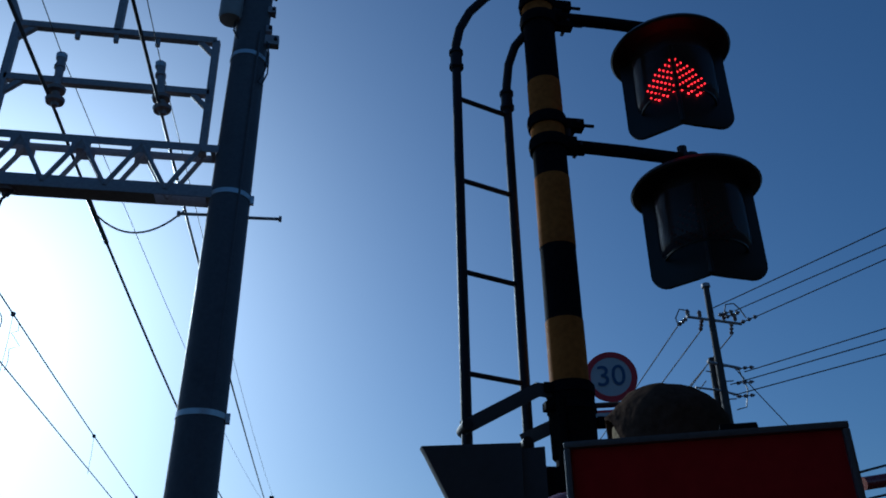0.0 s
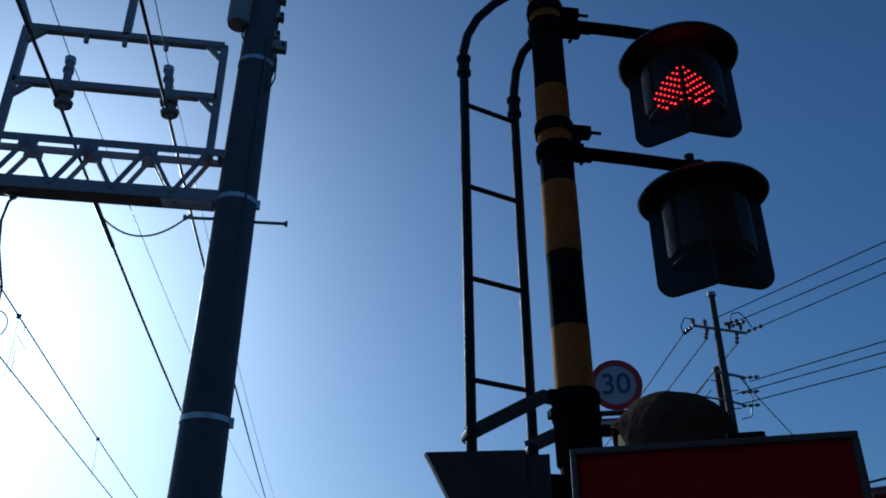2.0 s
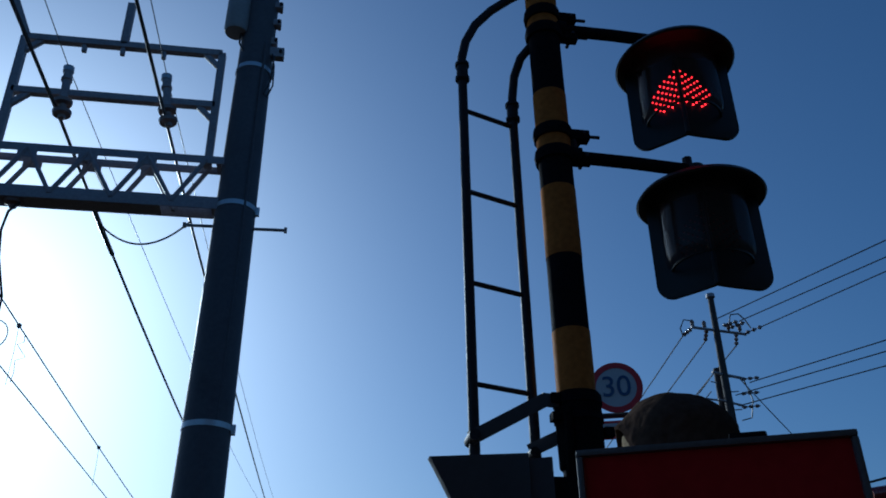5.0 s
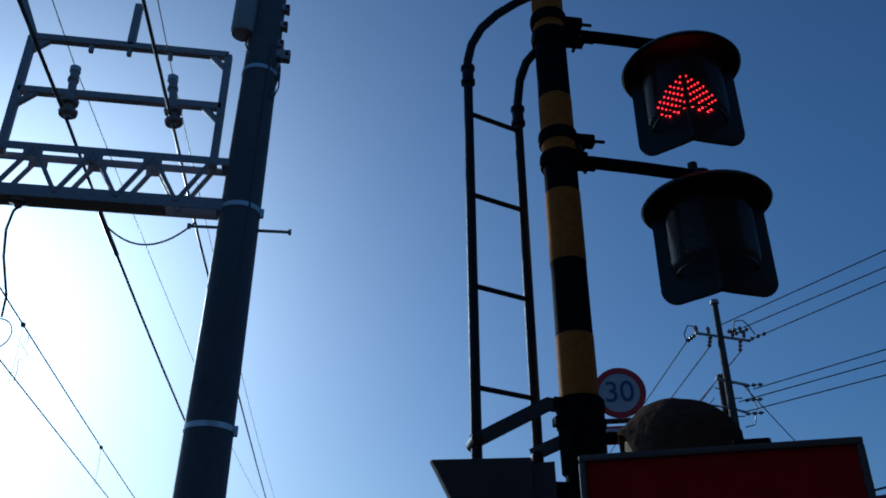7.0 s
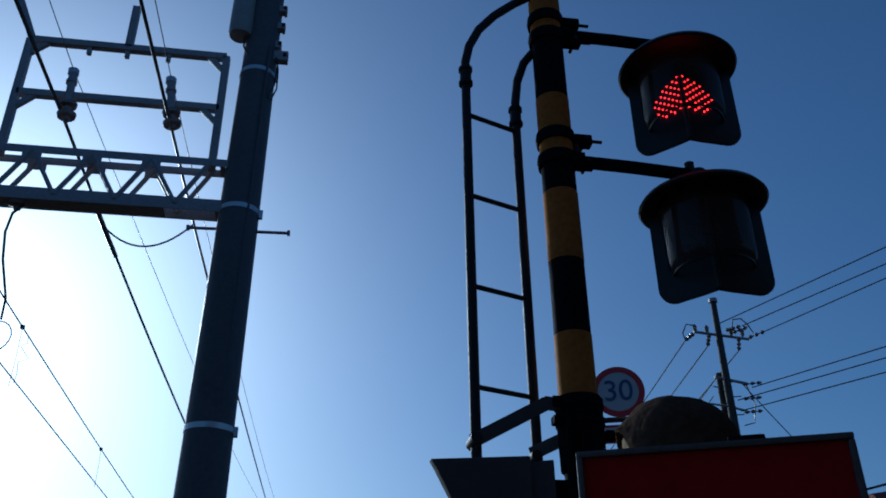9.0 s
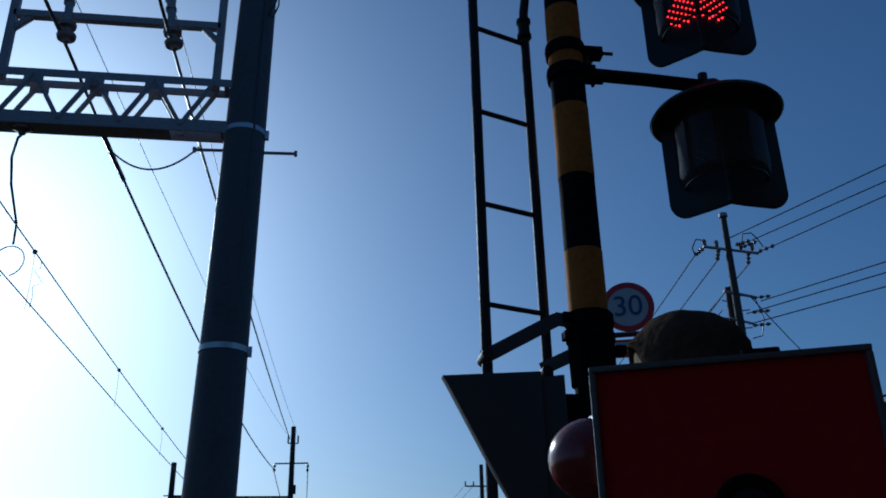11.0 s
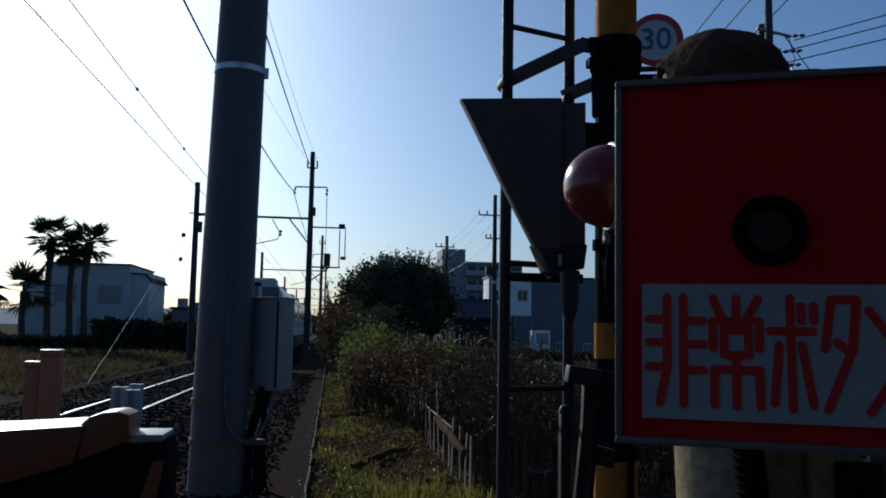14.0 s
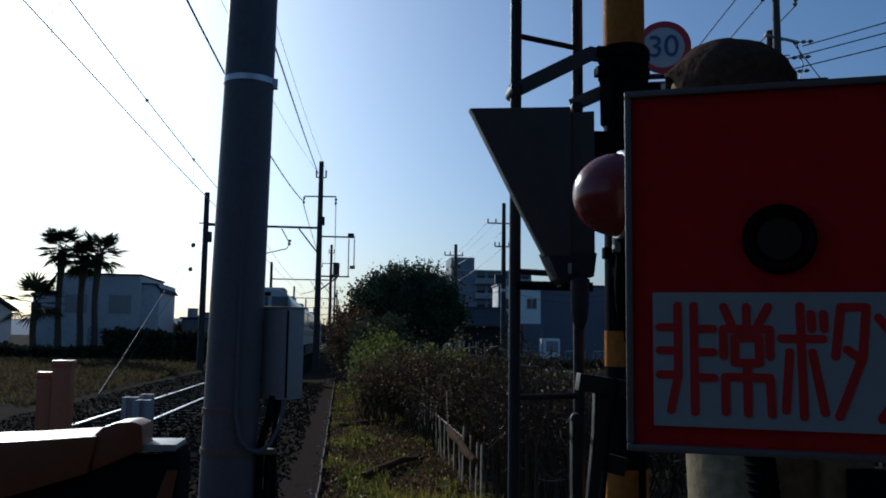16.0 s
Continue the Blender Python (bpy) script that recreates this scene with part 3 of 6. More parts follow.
def build_ladder():
    t = thing("mast_ladder", "narrow dark steel ladder fixed beside the signal mast", "ladder", at=(0.6, 3.0, 0))
    left = [(0, 0, -0.05), (0, 0, 4.1), (0.0, 0, 4.18), (0.02, 0, 4.28), (0.07, 0, 4.39), (0.15, 0, 4.49), (0.25, 0, 4.58), (0.36, 0, 4.66)]
    right = [(0.262, 0.1, -0.05), (0.252, 0.1, 3.95), (0.255, 0.1, 4.05), (0.268, 0.09, 4.17), (0.3, 0.07, 4.27), (0.36, 0.03, 4.34)]
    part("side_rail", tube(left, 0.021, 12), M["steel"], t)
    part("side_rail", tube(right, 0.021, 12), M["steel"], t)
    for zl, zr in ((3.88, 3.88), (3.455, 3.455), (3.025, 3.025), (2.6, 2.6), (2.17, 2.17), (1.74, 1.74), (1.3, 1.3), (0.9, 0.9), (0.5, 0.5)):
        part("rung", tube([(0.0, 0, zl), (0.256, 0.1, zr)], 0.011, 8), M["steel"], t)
    for x, y, z in ((0, 0, 4.1), (0.252, 0.1, 3.97)):
        bm = lathe([(0.02, -0.06), (0.027, -0.06), (0.027, 0.05), (0.02, 0.05)], 14, (x, y, z))
        for dz in (-0.045, 0.035):
            lathe([(0.02, dz - 0.01), (0.033, dz - 0.008), (0.033, dz + 0.008), (0.02, dz + 0.01)], 14, (x, y, z), bm)
        part("coupling", bm, M["steel"], t)
    # flat stay from the foot of the left rail to the mast
    def stay(a, b, h):
        a, b = Vector(a), Vector(b)
        d = b - a
        rot = Matrix.Rotation(math.atan2(d.y, d.x), 4, "Z") @ Matrix.Rotation(-math.atan2(d.z, d.xy.length), 4, "Y")
        part("stay", block((a + b) / 2, (d.length, 0.012, h), 0.003, rot), M["greypaint"], t, "flat steel stay")
    stay((-0.02, -0.03, 2.38), (0.265, -0.05, 2.53), 0.052)
    stay((0.255, -0.05, 2.53), (0.36, -0.02, 2.53), 0.052)
    stay((0.225, 0.08, 2.37), (0.37, 0.02, 2.43), 0.05)
    part("stay_bolt", tube([(-0.01, -0.07, 2.385), (-0.01, 0.04, 2.385)], 0.022, 10), M["steel"], t)
    part("stay_bolt", tube([(0.24, 0.05, 2.36), (0.24, 0.13, 2.36)], 0.02, 10), M["steel"], t)


build_ladder()


def build_horn():
    """Tapering grey casing hung on the mast's side."""
    t = thing("warning_speaker", "grey tapering metal speaker casing hung beside the mast", "speaker", at=(0, 2.77, 0))
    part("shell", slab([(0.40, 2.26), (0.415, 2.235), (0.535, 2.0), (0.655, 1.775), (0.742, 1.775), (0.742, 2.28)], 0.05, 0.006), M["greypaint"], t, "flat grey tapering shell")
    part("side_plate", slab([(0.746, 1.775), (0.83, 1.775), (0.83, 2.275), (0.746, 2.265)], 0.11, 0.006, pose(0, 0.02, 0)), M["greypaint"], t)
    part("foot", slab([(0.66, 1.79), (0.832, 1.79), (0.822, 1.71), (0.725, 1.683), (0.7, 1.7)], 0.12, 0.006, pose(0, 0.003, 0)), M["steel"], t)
    part("tag", block((0.737, -0.002, 1.735), (0.011, 0.006, 0.034), 0.001), M["white"], t, "small white tag")
    part("hinge", block((0.765, 0.06, 1.69), (0.1, 0.06, 0.03), 0.005), M["black"], t)
    part("strut", tube([(0.6, 0.22, 1.69), (0.86, 0.15, 1.685)], 0.016, 8), M["black"], t)
    part("hanger", block((0.885, 0.12, 2.15), (0.12, 0.06, 0.15), 0.01), M["black"], t)


build_horn()


def build_ball():
    t = thing("red_dome_lamp", "glossy dark red plastic dome lamp beside the mast", "lamp", at=(0.672, 2.096, 1.866))
    prof = [(0.105 * math.cos(radians(4.5 * k)), 0.112 * math.sin(radians(4.5 * k))) for k in range(20)] + [(0.0, 0.112)]
    part("dome", lathe(prof, 48), M["redball"], t).matrix_basis = pose(0.01, 0.0, 0.0, 0, -90)
    part("flange", lathe([(0.0, 0.0), (0.109, 0.0), (0.112, 0.003), (0.112, 0.009), (0.109, 0.012), (0.0, 0.012)], 36), M["band"], t, "bright steel flange").matrix_basis = pose(0.01, 0.0, 0.0, 0, 90)
    part("mount", tube([(0.02, 0.0, 0.0), (0.12, 0.02, 0.0), (0.2, 0.2, 0.0), (0.3, 0.84, 0.0)], 0.04, 14), M["black"], t, "black pipe back to the mast")
    part("conduit", tube([(0.08, 0.0, -0.08), (0.1, 0.02, -0.18), (0.08, 0.06, -0.28)], 0.01, 8), M["rubber"], t)


build_ball()


def build_flag():
    o = solo("hanging_cover", lathe([(0.012, 0.0), (0.036, -0.01), (0.036, -0.1), (0.028, -0.16), (0.016, -0.19), (0.0, -0.195)], 20), M["steel"], "grey tapered cover hanging below the speaker casing", "cover")
    o.matrix_world = pose(0.757, 2.72, 1.7) @ Matrix.Diagonal((0.85, 0.85, 0.86, 1))


build_flag()


def build_guard():
    t = thing("guard_frame", "worn grey steel guard frame at the mast's foot", "guard frame", at=(0, 2.75, 0))
    rot = Matrix.Rotation(radians(8), 4, "Y")
    part("top_beam", block((0.9, 0, 1.348), (0.29, 0.05, 0.056), 0.006, rot), M["guard"], t, "grey angle-iron beam, chipped edge")
    part("leg", slab([(0.815, 1.335), (0.868, 1.325), (0.855, 1.2), (0.815, 0.95), (0.79, 0.6), (0.775, 0.6), (0.785, 0.95), (0.81, 1.2)], 0.03, 0.005), M["guard"], t)
    part("post", block((0.757, 0.02, 0.59), (0.034, 0.036, 1.3), 0.006), M["guard"], t)
    part("post_cap", lathe([(0.02, 0.0), (0.019, 0.012), (0.012, 0.024), (0.0, 0.028)], 16, (0.757, 0.02, 1.24)), M["guard"], t, "rounded worn cap")
    part("cable", tube([(0.868, -0.034, 1.382), (0.88, -0.038, 1.36), (0.872, -0.036, 1.32), (0.855, -0.03, 1.25), (0.845, -0.02, 1.12), (0.83, -0.02, 0.95), (0.81, -0.02, 0.6), (0.8, -0.02, 0.0)], 0.007, 8), M["rubber"], t, "black cable looped over the beam")
    part("tie_plate", block((0.885, 0.06, 1.1), (0.1, 0.03, 0.06), 0.003, Matrix.Rotation(radians(14), 4, "Y")), M["guard"], t)


build_guard()


# ---- emergency button board on its post ----
BW, BH = 0.338, 0.431
BOARD = pose(0.337, 1.0, 1.80, 0, 0, -22.46)    # its upper corner; x along the face, y away from the road


def build_board():
    t = thing("emergency_button_board", "red emergency button board with white lettered panel", "sign board")
    t.matrix_world = BOARD
    f = 0.0085
    fr = bmesh.new()
    for c, s in (((BW / 2, 0.017, -f / 2), (BW, 0.04, f)), ((BW / 2, 0.017, -BH + f / 2), (BW, 0.04, f)), ((f / 2, 0.017, -BH / 2), (f, 0.04, BH - 2 * f)), ((BW - f / 2, 0.017, -BH / 2), (f, 0.04, BH - 2 * f))):
        block(c, s, 0.0035, bm=fr)
    part("frame", fr, M["alu"], t, "thin aluminium frame")
    part("face", block((BW / 2, 0.012, -BH / 2), (BW - 2 * f, 0.012, BH - 2 * f), 0), M["red"], t, "red sheet, slightly faded")
    part("panel", block((0.1715, 0.0035, -0.3231), (0.281, 0.004, 0.155), 0), M["white"], t, "white panel")
    part("back_box", block((BW / 2, 0.055, -BH / 2), (BW - 0.03, 0.05, BH - 0.03), 0.006), M["greypaint"], t)
    part("mount", block((0.2, 0.18, -0.12), (0.1, 0.24, 0.05), 0.006), M["steel"], t, "steel bracket back to the post")
    part("mount", block((0.2, 0.18, -0.32), (0.1, 0.24, 0.05), 0.006), M["steel"], t, "steel bracket back to the post")
    part("top_lip", block((0.236, 0.25, 0.022), (0.055, 0.08, 0.085), 0.006), M["black"], t)
    ring = part("button_ring", lathe([(0.03, 0.0), (0.031, 0.014), (0.036, 0.017), (0.0395, 0.012), (0.041, 0.0)], 40), M["rubber"], t, "black button surround")
    ring.matrix_basis = pose(0.1735, 0.006, -0.184, 90)
    b = part("button", lathe([(0.0, 0.007), (0.024, 0.006), (0.0295, 0.0)], 32), M["button"], t, "dark round push button")
    b.matrix_basis = pose(0.1735, 0.006, -0.184, 90)
    # the five signs of "emergency button", stroke by stroke, in a square of ten
    signs = (
        ("letter", 0.035, 0.067, (((3.6, .2), (3.6, 6.5), (2.3, 9.7)), ((6.3, .2), (6.3, 9.8)), ((.5, 2.2), (3.6, 2.2)), ((.5, 4.3), (3.6, 4.3)), ((.5, 6.5), (3.6, 6.5)), ((6.3, 2.3), (9.5, 2.3)), ((6.3, 4.4), (9.5, 4.4)), ((6.3, 6.7), (9.5, 6.7)))),
        ("letter", 0.105, 0.0605, (((5, .3), (5, 2.2)), ((.9, .3), (2.3, 1.9)), ((8.9, .3), (7.1, 1.9)), ((.8, 4.7), (.8, 2.3), (9.1, 2.3), (9.1, 4.7)), ((2.8, 3.1), (7.2, 3.1), (7.2, 5.3), (2.8, 5.3), (2.8, 3.1)), ((5, 5.3), (5, 9.8)), ((1.0, 9.7), (1.0, 6.6), (9.0, 6.6), (9.2, 9.8)))),
        ("letter", 0.1675, 0.054, (((.9, 3.1), (9, 3.1)), ((4.7, .2), (5, 9.9)), ((2.5, 4.3), (1.5, 9.4)), ((6.9, 4.3), (9, 9.5)), ((6.8, .9), (6.9, 2.2)), ((9.2, .9), (9.3, 2.2)))),
        ("letter", 0.2245, 0.042, (((1.0, 4.6), (2.6, .3), (8.8, .3), (7.6, 4.6), (1.5, 9.8)), ((3.9, 4.0), (7.4, 4.9)))),
        ("letter", 0.270, 0.046, (((.8, 1.2), (5.2, 3.4)), ((.8, 9.9), (5.5, 7.2), (9.3, 2.6)))),
    )
    for name, x0, w, strokes in signs:
        bm = bmesh.new()
        depth = 0.0
        for line in strokes:
            pts = [Vector((x0 + w * a / 10, 0, -0.2585 - 0.1275 * b / 10)) for a, b in line]
            for p, q in zip(pts, pts[1:]):
                d = (q - p).normalized()
                n = Vector((-d.z, 0, d.x)) * 0.0048
                ring_pts = [p - n, q - n] + [q - n * math.cos(math.pi * k / 6) + d * 0.0048 * math.sin(math.pi * k / 6) for k in range(1, 6)] + [q + n, p + n] + [p + n * math.cos(math.pi * k / 6) - d * 0.0048 * math.sin(math.pi * k / 6) for k in range(1, 6)]
                depth -= 0.00006
                f0 = bm.faces.new([bm.verts.new(v + Vector((0, depth, 0))) for v in ring_pts])
                ext = bmesh.ops.extrude_face_region(bm, geom=[f0])
                bmesh.ops.translate(bm, vec=(0, 0.0012, 0), verts=[v for v in ext["geom"] if isinstance(v, bmesh.types.BMVert)])
        bmesh.ops.recalc_face_normals(bm, faces=bm.faces)
        o = part(name, bm, M["letter"], t, "red rounded lettering", False)
        o.location = (0, 0.0006, 0)
    return t


build_board()


def build_post():
    t = thing("concrete_post", "weathered concrete post with domed top behind the button board", "post", at=(0.63, 1.33, 0))
    r = 0.106
    part("shaft", lathe([(0.0, -0.06), (r + 0.004, -0.06), (r, 1.48), (r, 1.855), (r - 0.008, 1.875), (r - 0.01, 1.922), (0.0, 1.922)], 40), M["shaft"], t, "pale weathered concrete shaft")
    cap = lathe([(r - 0.02, 1.9), (r + 0.002, 1.895), (r + 0.003, 1.906), (r + 0.001, 1.915), (r, 1.925), (r - 0.006, 1.942), (r - 0.02, 1.96), (r - 0.04, 1.976), (0.045, 1.986), (0.02, 1.99), (0.0, 1.991)], 64)
    for v in cap.verts:
        p = v.co.copy()
        low = 1.0 if p.z < 1.902 else 0.0
        # chip on the sun side bares pale shaft, standing in for the lit crescent
        chip = min(1.0, 1.5 * max(0.0, 1 - abs((math.degrees(math.atan2(p.y, p.x)) % 360) - 172) / 34))
        rim = 0.034 * chip * max(0.0, min(1.0, (1.95 - p.z) / 0.045)) - (0.03 * (1 - chip) if low else 0.0)
        v.co += Vector((p.x, p.y, 0)).normalized() * (0.005 * noise.noise(p * 22) + 0.003 * noise.noise(p * 60) - 0.004) + Vector((0, 0, 0.006 * noise.noise(p * 18) + rim + low * 0.008 * noise.noise(p * 30)))
    part("cap", cap, M["concrete"], t, "dark domed cap, chipped where pale concrete stands in for a sunlit edge")
    part("strap", lathe([(r, 1.66), (r + 0.006, 1.661), (r + 0.006, 1.7), (r, 1.701)], 40), M["steel"], t)
    part("strap", lathe([(r, 1.46), (r + 0.006, 1.461), (r + 0.006, 1.5), (r, 1.501)], 40), M["steel"], t)
    bm = tube([(-0.075, -0.14, 1.5), (-0.06, -0.14, 1.3), (-0.05, -0.14, 1.1), (-0.04, -0.14, 0.6), (-0.04, -0.14, 0.0)], 0.021, 12)
    for i in range(60):
        z = 1.4 - i * 0.012
        lathe([(0.02, -0.003), (0.0245, 0.0), (0.02, 0.003)], 12, (-0.0675 + (1.4 - z) * 0.06, -0.14, z), bm)
    part("conduit", bm, M["rubber"], t, "black corrugated conduit")
    part("bracket", block((0.09, -0.08, 1.37), (0.08, 0.08, 0.1), 0.006), M["steel"], t)
    # the post leans a little
    tilt = Matrix(((1, 0, -0.038, 0.0722), (0, 1, 0.018, -0.0342), (0, 0, 1, 0), (0, 0, 0, 1)))
    for o in t.children:
        o.data.transform(tilt)


build_post()


def build_second_post():
    t = thing("steel_post", "square steel post with its sunlit edge and dark face coloured in", "post", at=(0.735, 1.2, 0))
    # tan edge, black plate and grey side paint the post's lit and dark faces
    part("shaft", block((0, 0.02, 0.64), (0.075, 0.05, 1.4), 0.005), M["shaft"], t)
    part("cover_plate", block((0.02, -0.018, 0.64), (0.062, 0.022, 1.36), 0.004), M["black"], t)
    part("side_channel", block((0.095, 0.0, 0.64), (0.06, 0.05, 1.38), 0.005), M["greypaint"], t)


build_second_post()


# ---- overhead line: near gantry ----
PX, PY, PR = -0.955, 8.3, 0.205


def lattice(t, x0, x1, y, z0, z1, depth=0.35):
    """A lattice girder along x."""
    for yy in (y - depth / 2, y + depth / 2):
        for z, h in ((z0, 0.14), (z1, 0.09)):
            part("chord", block(((x0 + x1) / 2, yy, z), (x1 - x0, 0.012, h), 0.003, bm=block(((x0 + x1) / 2, yy + 0.03, z + h / 2), (x1 - x0, 0.07, 0.012), 0.003)), M["truss"], t)
        n = int((x1 - x0) / 0.62)
        for i in range(n):
            a = x1 - 0.23 - i * 0.62
            for p, q in (((a, z1), (a - 0.31, z0)), ((a - 0.31, z0), (a - 0.62, z1))):
                part("lacing", tube([(p[0], yy, p[1]), (q[0], yy, q[1])], 0.027, 6), M["truss"], t)
            part("gusset", block((a - 0.62, yy, z1 - 0.07), (0.2, 0.014, 0.1), 0.003), M["truss"], t)
    part("soffit_plate", block(((x0 + x1 - 0.65) / 2, y, z0 - 0.06), (x1 - 0.65 - x0, depth - 0.03, 0.012), 0.003), M["truss"], t)
    n = int((x1 - x0) / 1.44)
    for i in range(n + 1):
        a = x1 - 0.1 - i * 1.44
        part("cross_tie", block((a, y, z1), (0.05, depth, 0.05), 0.004), M["truss"], t)
        part("cross_tie", block((a, y, z0), (0.05, depth, 0.05), 0.004), M["truss"], t)


def insulator(bm, a, b, discs=2, r=0.1):
    """A string of porcelain discs between two points."""
    a, b = Vector(a), Vector(b)
    d = b - a
    q = d.to_track_quat("Z", "Y").to_matrix().to_4x4()
    for i in range(discs):
        s = bmesh.new()
        lathe([(0.02, -0.07), (0.05, -0.05), (r, -0.02), (r * 0.92, 0.02), (0.045, 0.035), (0.035, 0.07), (0.0, 0.075)], 16, bm=s)
        bmesh.ops.transform(s, matrix=Matrix.Translation(a + d * ((i + 0.5) / discs)) @ q, verts=s.verts)
        joined(bm, s)
    return tube([a, b], 0.016, 6, bm)


def build_near_gantry():
    PR = 0.205
    t = thing("line_gantry", "grey steel pole gantry carrying the overhead line, lattice beam", "gantry", at=(0, 0, 0))
    prof = [(0.0, -0.1), (0.255, -0.1), (0.248, 2.0), (0.234, 4.0), (0.220, 6.0), (0.203, 8.2), (0.185, 11.2), (0.0, 11.22)]
    pole = part("pole", lathe(prof, 40, (PX, PY, 0)), M["pole"], t, "grey painted tubular pole")
    for z in (0.46, 0.82, 3.935, 6.36, 8.26):
        PR = 0.26 - 0.0068 * z
        bm = lathe([(PR - 0.01, z - 0.028), (PR + 0.008, z - 0.028), (PR + 0.008, z + 0.028), (PR - 0.01, z + 0.028)], 40, (PX, PY, 0))
        block((PX + PR + 0.02, PY - 0.03, z - 0.01), (0.04, 0.05, 0.1), 0.005, bm=bm)
        # sky light on the upper straps is kept in a brighter material than below
        part("strap", bm, M["band" if z > 2 else "board"], pole, "bright steel strap" if z > 2 else "strap in a darker tan")
    part("step_bolt", tube([(PX + 0.1, PY, 6.15), (PX + 0.56, PY - 0.02, 6.15)], 0.018, 8, bm=tube([(PX + 0.54, PY - 0.02, 6.15), (PX + 0.57, PY - 0.02, 6.15)], 0.035, 8)), M["truss"], t)
    part("step_bolt", tube([(PX - 0.1, PY, 6.16), (PX - 0.52, PY + 0.02, 6.16)], 0.018, 8, bm=tube([(PX - 0.5, PY + 0.02, 6.16), (PX - 0.53, PY + 0.02, 6.16)], 0.035, 8)), M["truss"], t)
    part("side_cable", tube([(PX + 0.12, PY - 0.19, 8.6), (PX + 0.1, PY - 0.2, 4.0), (PX + 0.08, PY - 0.205, 1.0)], 0.014, 6), M["pole"], pole)
    part("cable_loop", tube([(PX + 0.02, 8.085, 3.9), (PX + 0.015, 8.055, 1.4), (PX + 0.02, 8.04, 0.8), (PX + 0.06, 8.035, 0.6), (PX + 0.14, 8.035, 0.49), (PX + 0.23, 8.04, 0.47), (PX + 0.33, 8.08, 0.54), (PX + 0.4, 8.16, 0.7), (PX + 0.43, 8.32, 0.95)], 0.018, 10), M["pole"], t, "grey cable looping into the relay cabinet")
    # lattice beam over the track and the frame on top of it
    lattice(t, -12.6, PX - 0.1, PY, 6.38, 6.93, 0.22)
    fx0, fx1, ft = -3.52, -1.28, 8.52
    def bar(name, a, b, r=0.05):
        a, b = Vector(a), Vector(b)
        d = b - a
        rot = d.to_track_quat("X", "Z").to_matrix().to_4x4()
        part(name, block((a + b) / 2, (d.length, r * 1.7, r * 1.7), 0.006, rot), M["truss"], t)
    bar("frame_post", (fx1, PY, 6.9), (fx1, PY, ft))
    bar("frame_post", (fx0, PY, 6.9), (fx0, PY, ft))
    bar("frame_bar", (fx0, PY, ft), (fx1, PY, ft))
    bar("frame_bar", (fx0, PY, 7.75), (fx1, PY, 7.75))
    bar("frame_brace", (fx0 + 0.02, PY, ft), (fx0 - 0.5, PY, ft + 1.2))
    bar("frame_brace", (-2.42, PY, ft), (-2.42, PY, ft + 0.65))
    for x in (fx0, fx1):
        s = 1 if x == fx0 else -1
        for z in (ft, 7.75):
            bar("knee", (x, PY, z - 0.22), (x + 0.22 * s, PY, z), 0.035)
    for x in (-2.85, -2.42, -1.95):
        part("hanger_lug", block((x, PY, ft - 0.09), (0.05, 0.05, 0.1), 0.006), M["truss"], t)
    # transformer can near the pole's head
    can = part("can", lathe([(0.0, 8.78), (0.13, 8.79), (0.145, 8.83), (0.145, 9.6), (0.1, 9.68), (0.0, 9.7)], 28, (PX - 0.26, PY - 0.1, 0)), M["cabinet"], t, "grey cylindrical transformer can")
    part("can_lead", tube([(PX - 0.2, PY - 0.1, 8.8), (PX - 0.2, PY - 0.12, 8.62), (PX - 0.15, PY - 0.14, 8.5), (PX - 0.1, PY - 0.15, 8.45)], 0.012, 6), M["wire"], can)
    for dx, z, w, h in ((0.235, 8.55, 0.2, 0.14), (0.19, 8.72, 0.1, 0.1), (0.2, 9.3, 0.12, 0.09), (0.2, 9.02, 0.12, 0.09)):
        clip = part("side_clip", block((PX + dx, PY - 0.06, z), (w, 0.1, h), 0.012), M["truss"], t)
        part("clip_bolt", tube([(PX + dx + w * 0.3, PY - 0.14, z), (PX + dx + w * 0.3, PY + 0.03, z)], 0.02, 8), M["steel"], clip)
    part("loose_lead", tube([(PX + 0.2, PY - 0.12, 8.5), (PX + 0.24, PY - 0.14, 8.3), (PX + 0.25, PY - 0.15, 8.0), (PX + 0.2, PY - 0.16, 7.82), (PX + 0.16, PY - 0.17, 7.85), (PX + 0.22, PY - 0.16, 8.05), (PX + 0.23, PY - 0.15, 8.45)], 0.01, 6), M["wire"], t)
    for x0, x1 in ((-2.957, -2.90), (-1.868, -1.75)):
        top, mid, low = Vector((x0, PY - 0.02, 8.08)), Vector((x0 * 0.6 + x1 * 0.4, PY - 0.07, 7.72)), Vector((x1, PY - 0.07, 7.36))
        ins = part("insulator", insulator(bmesh.new(), mid + (low - mid) * 0.2, low, 2, 0.105), M["ceramic"], t, "brown porcelain insulator string")
        part("link_rod", tube([top, mid + (low - mid) * 0.3], 0.045, 12, radii=[0.052, 0.042]), M["truss"], ins)
        part("rod_head", tube([top + Vector((0, 0, -0.03)), top + Vector((-0.005, 0, 0.035))], 0.062, 12), M["band"], ins)
        part("rod_collar", tube([top.lerp(mid, 0.4), top.lerp(mid, 0.5)], 0.062, 12), M["truss"], ins)
    part("insulator", insulator(bmesh.new(), (-3.2, PY, 6.38), (-3.2, PY + 0.02, 6.24), 1, 0.11), M["ceramic"], t)
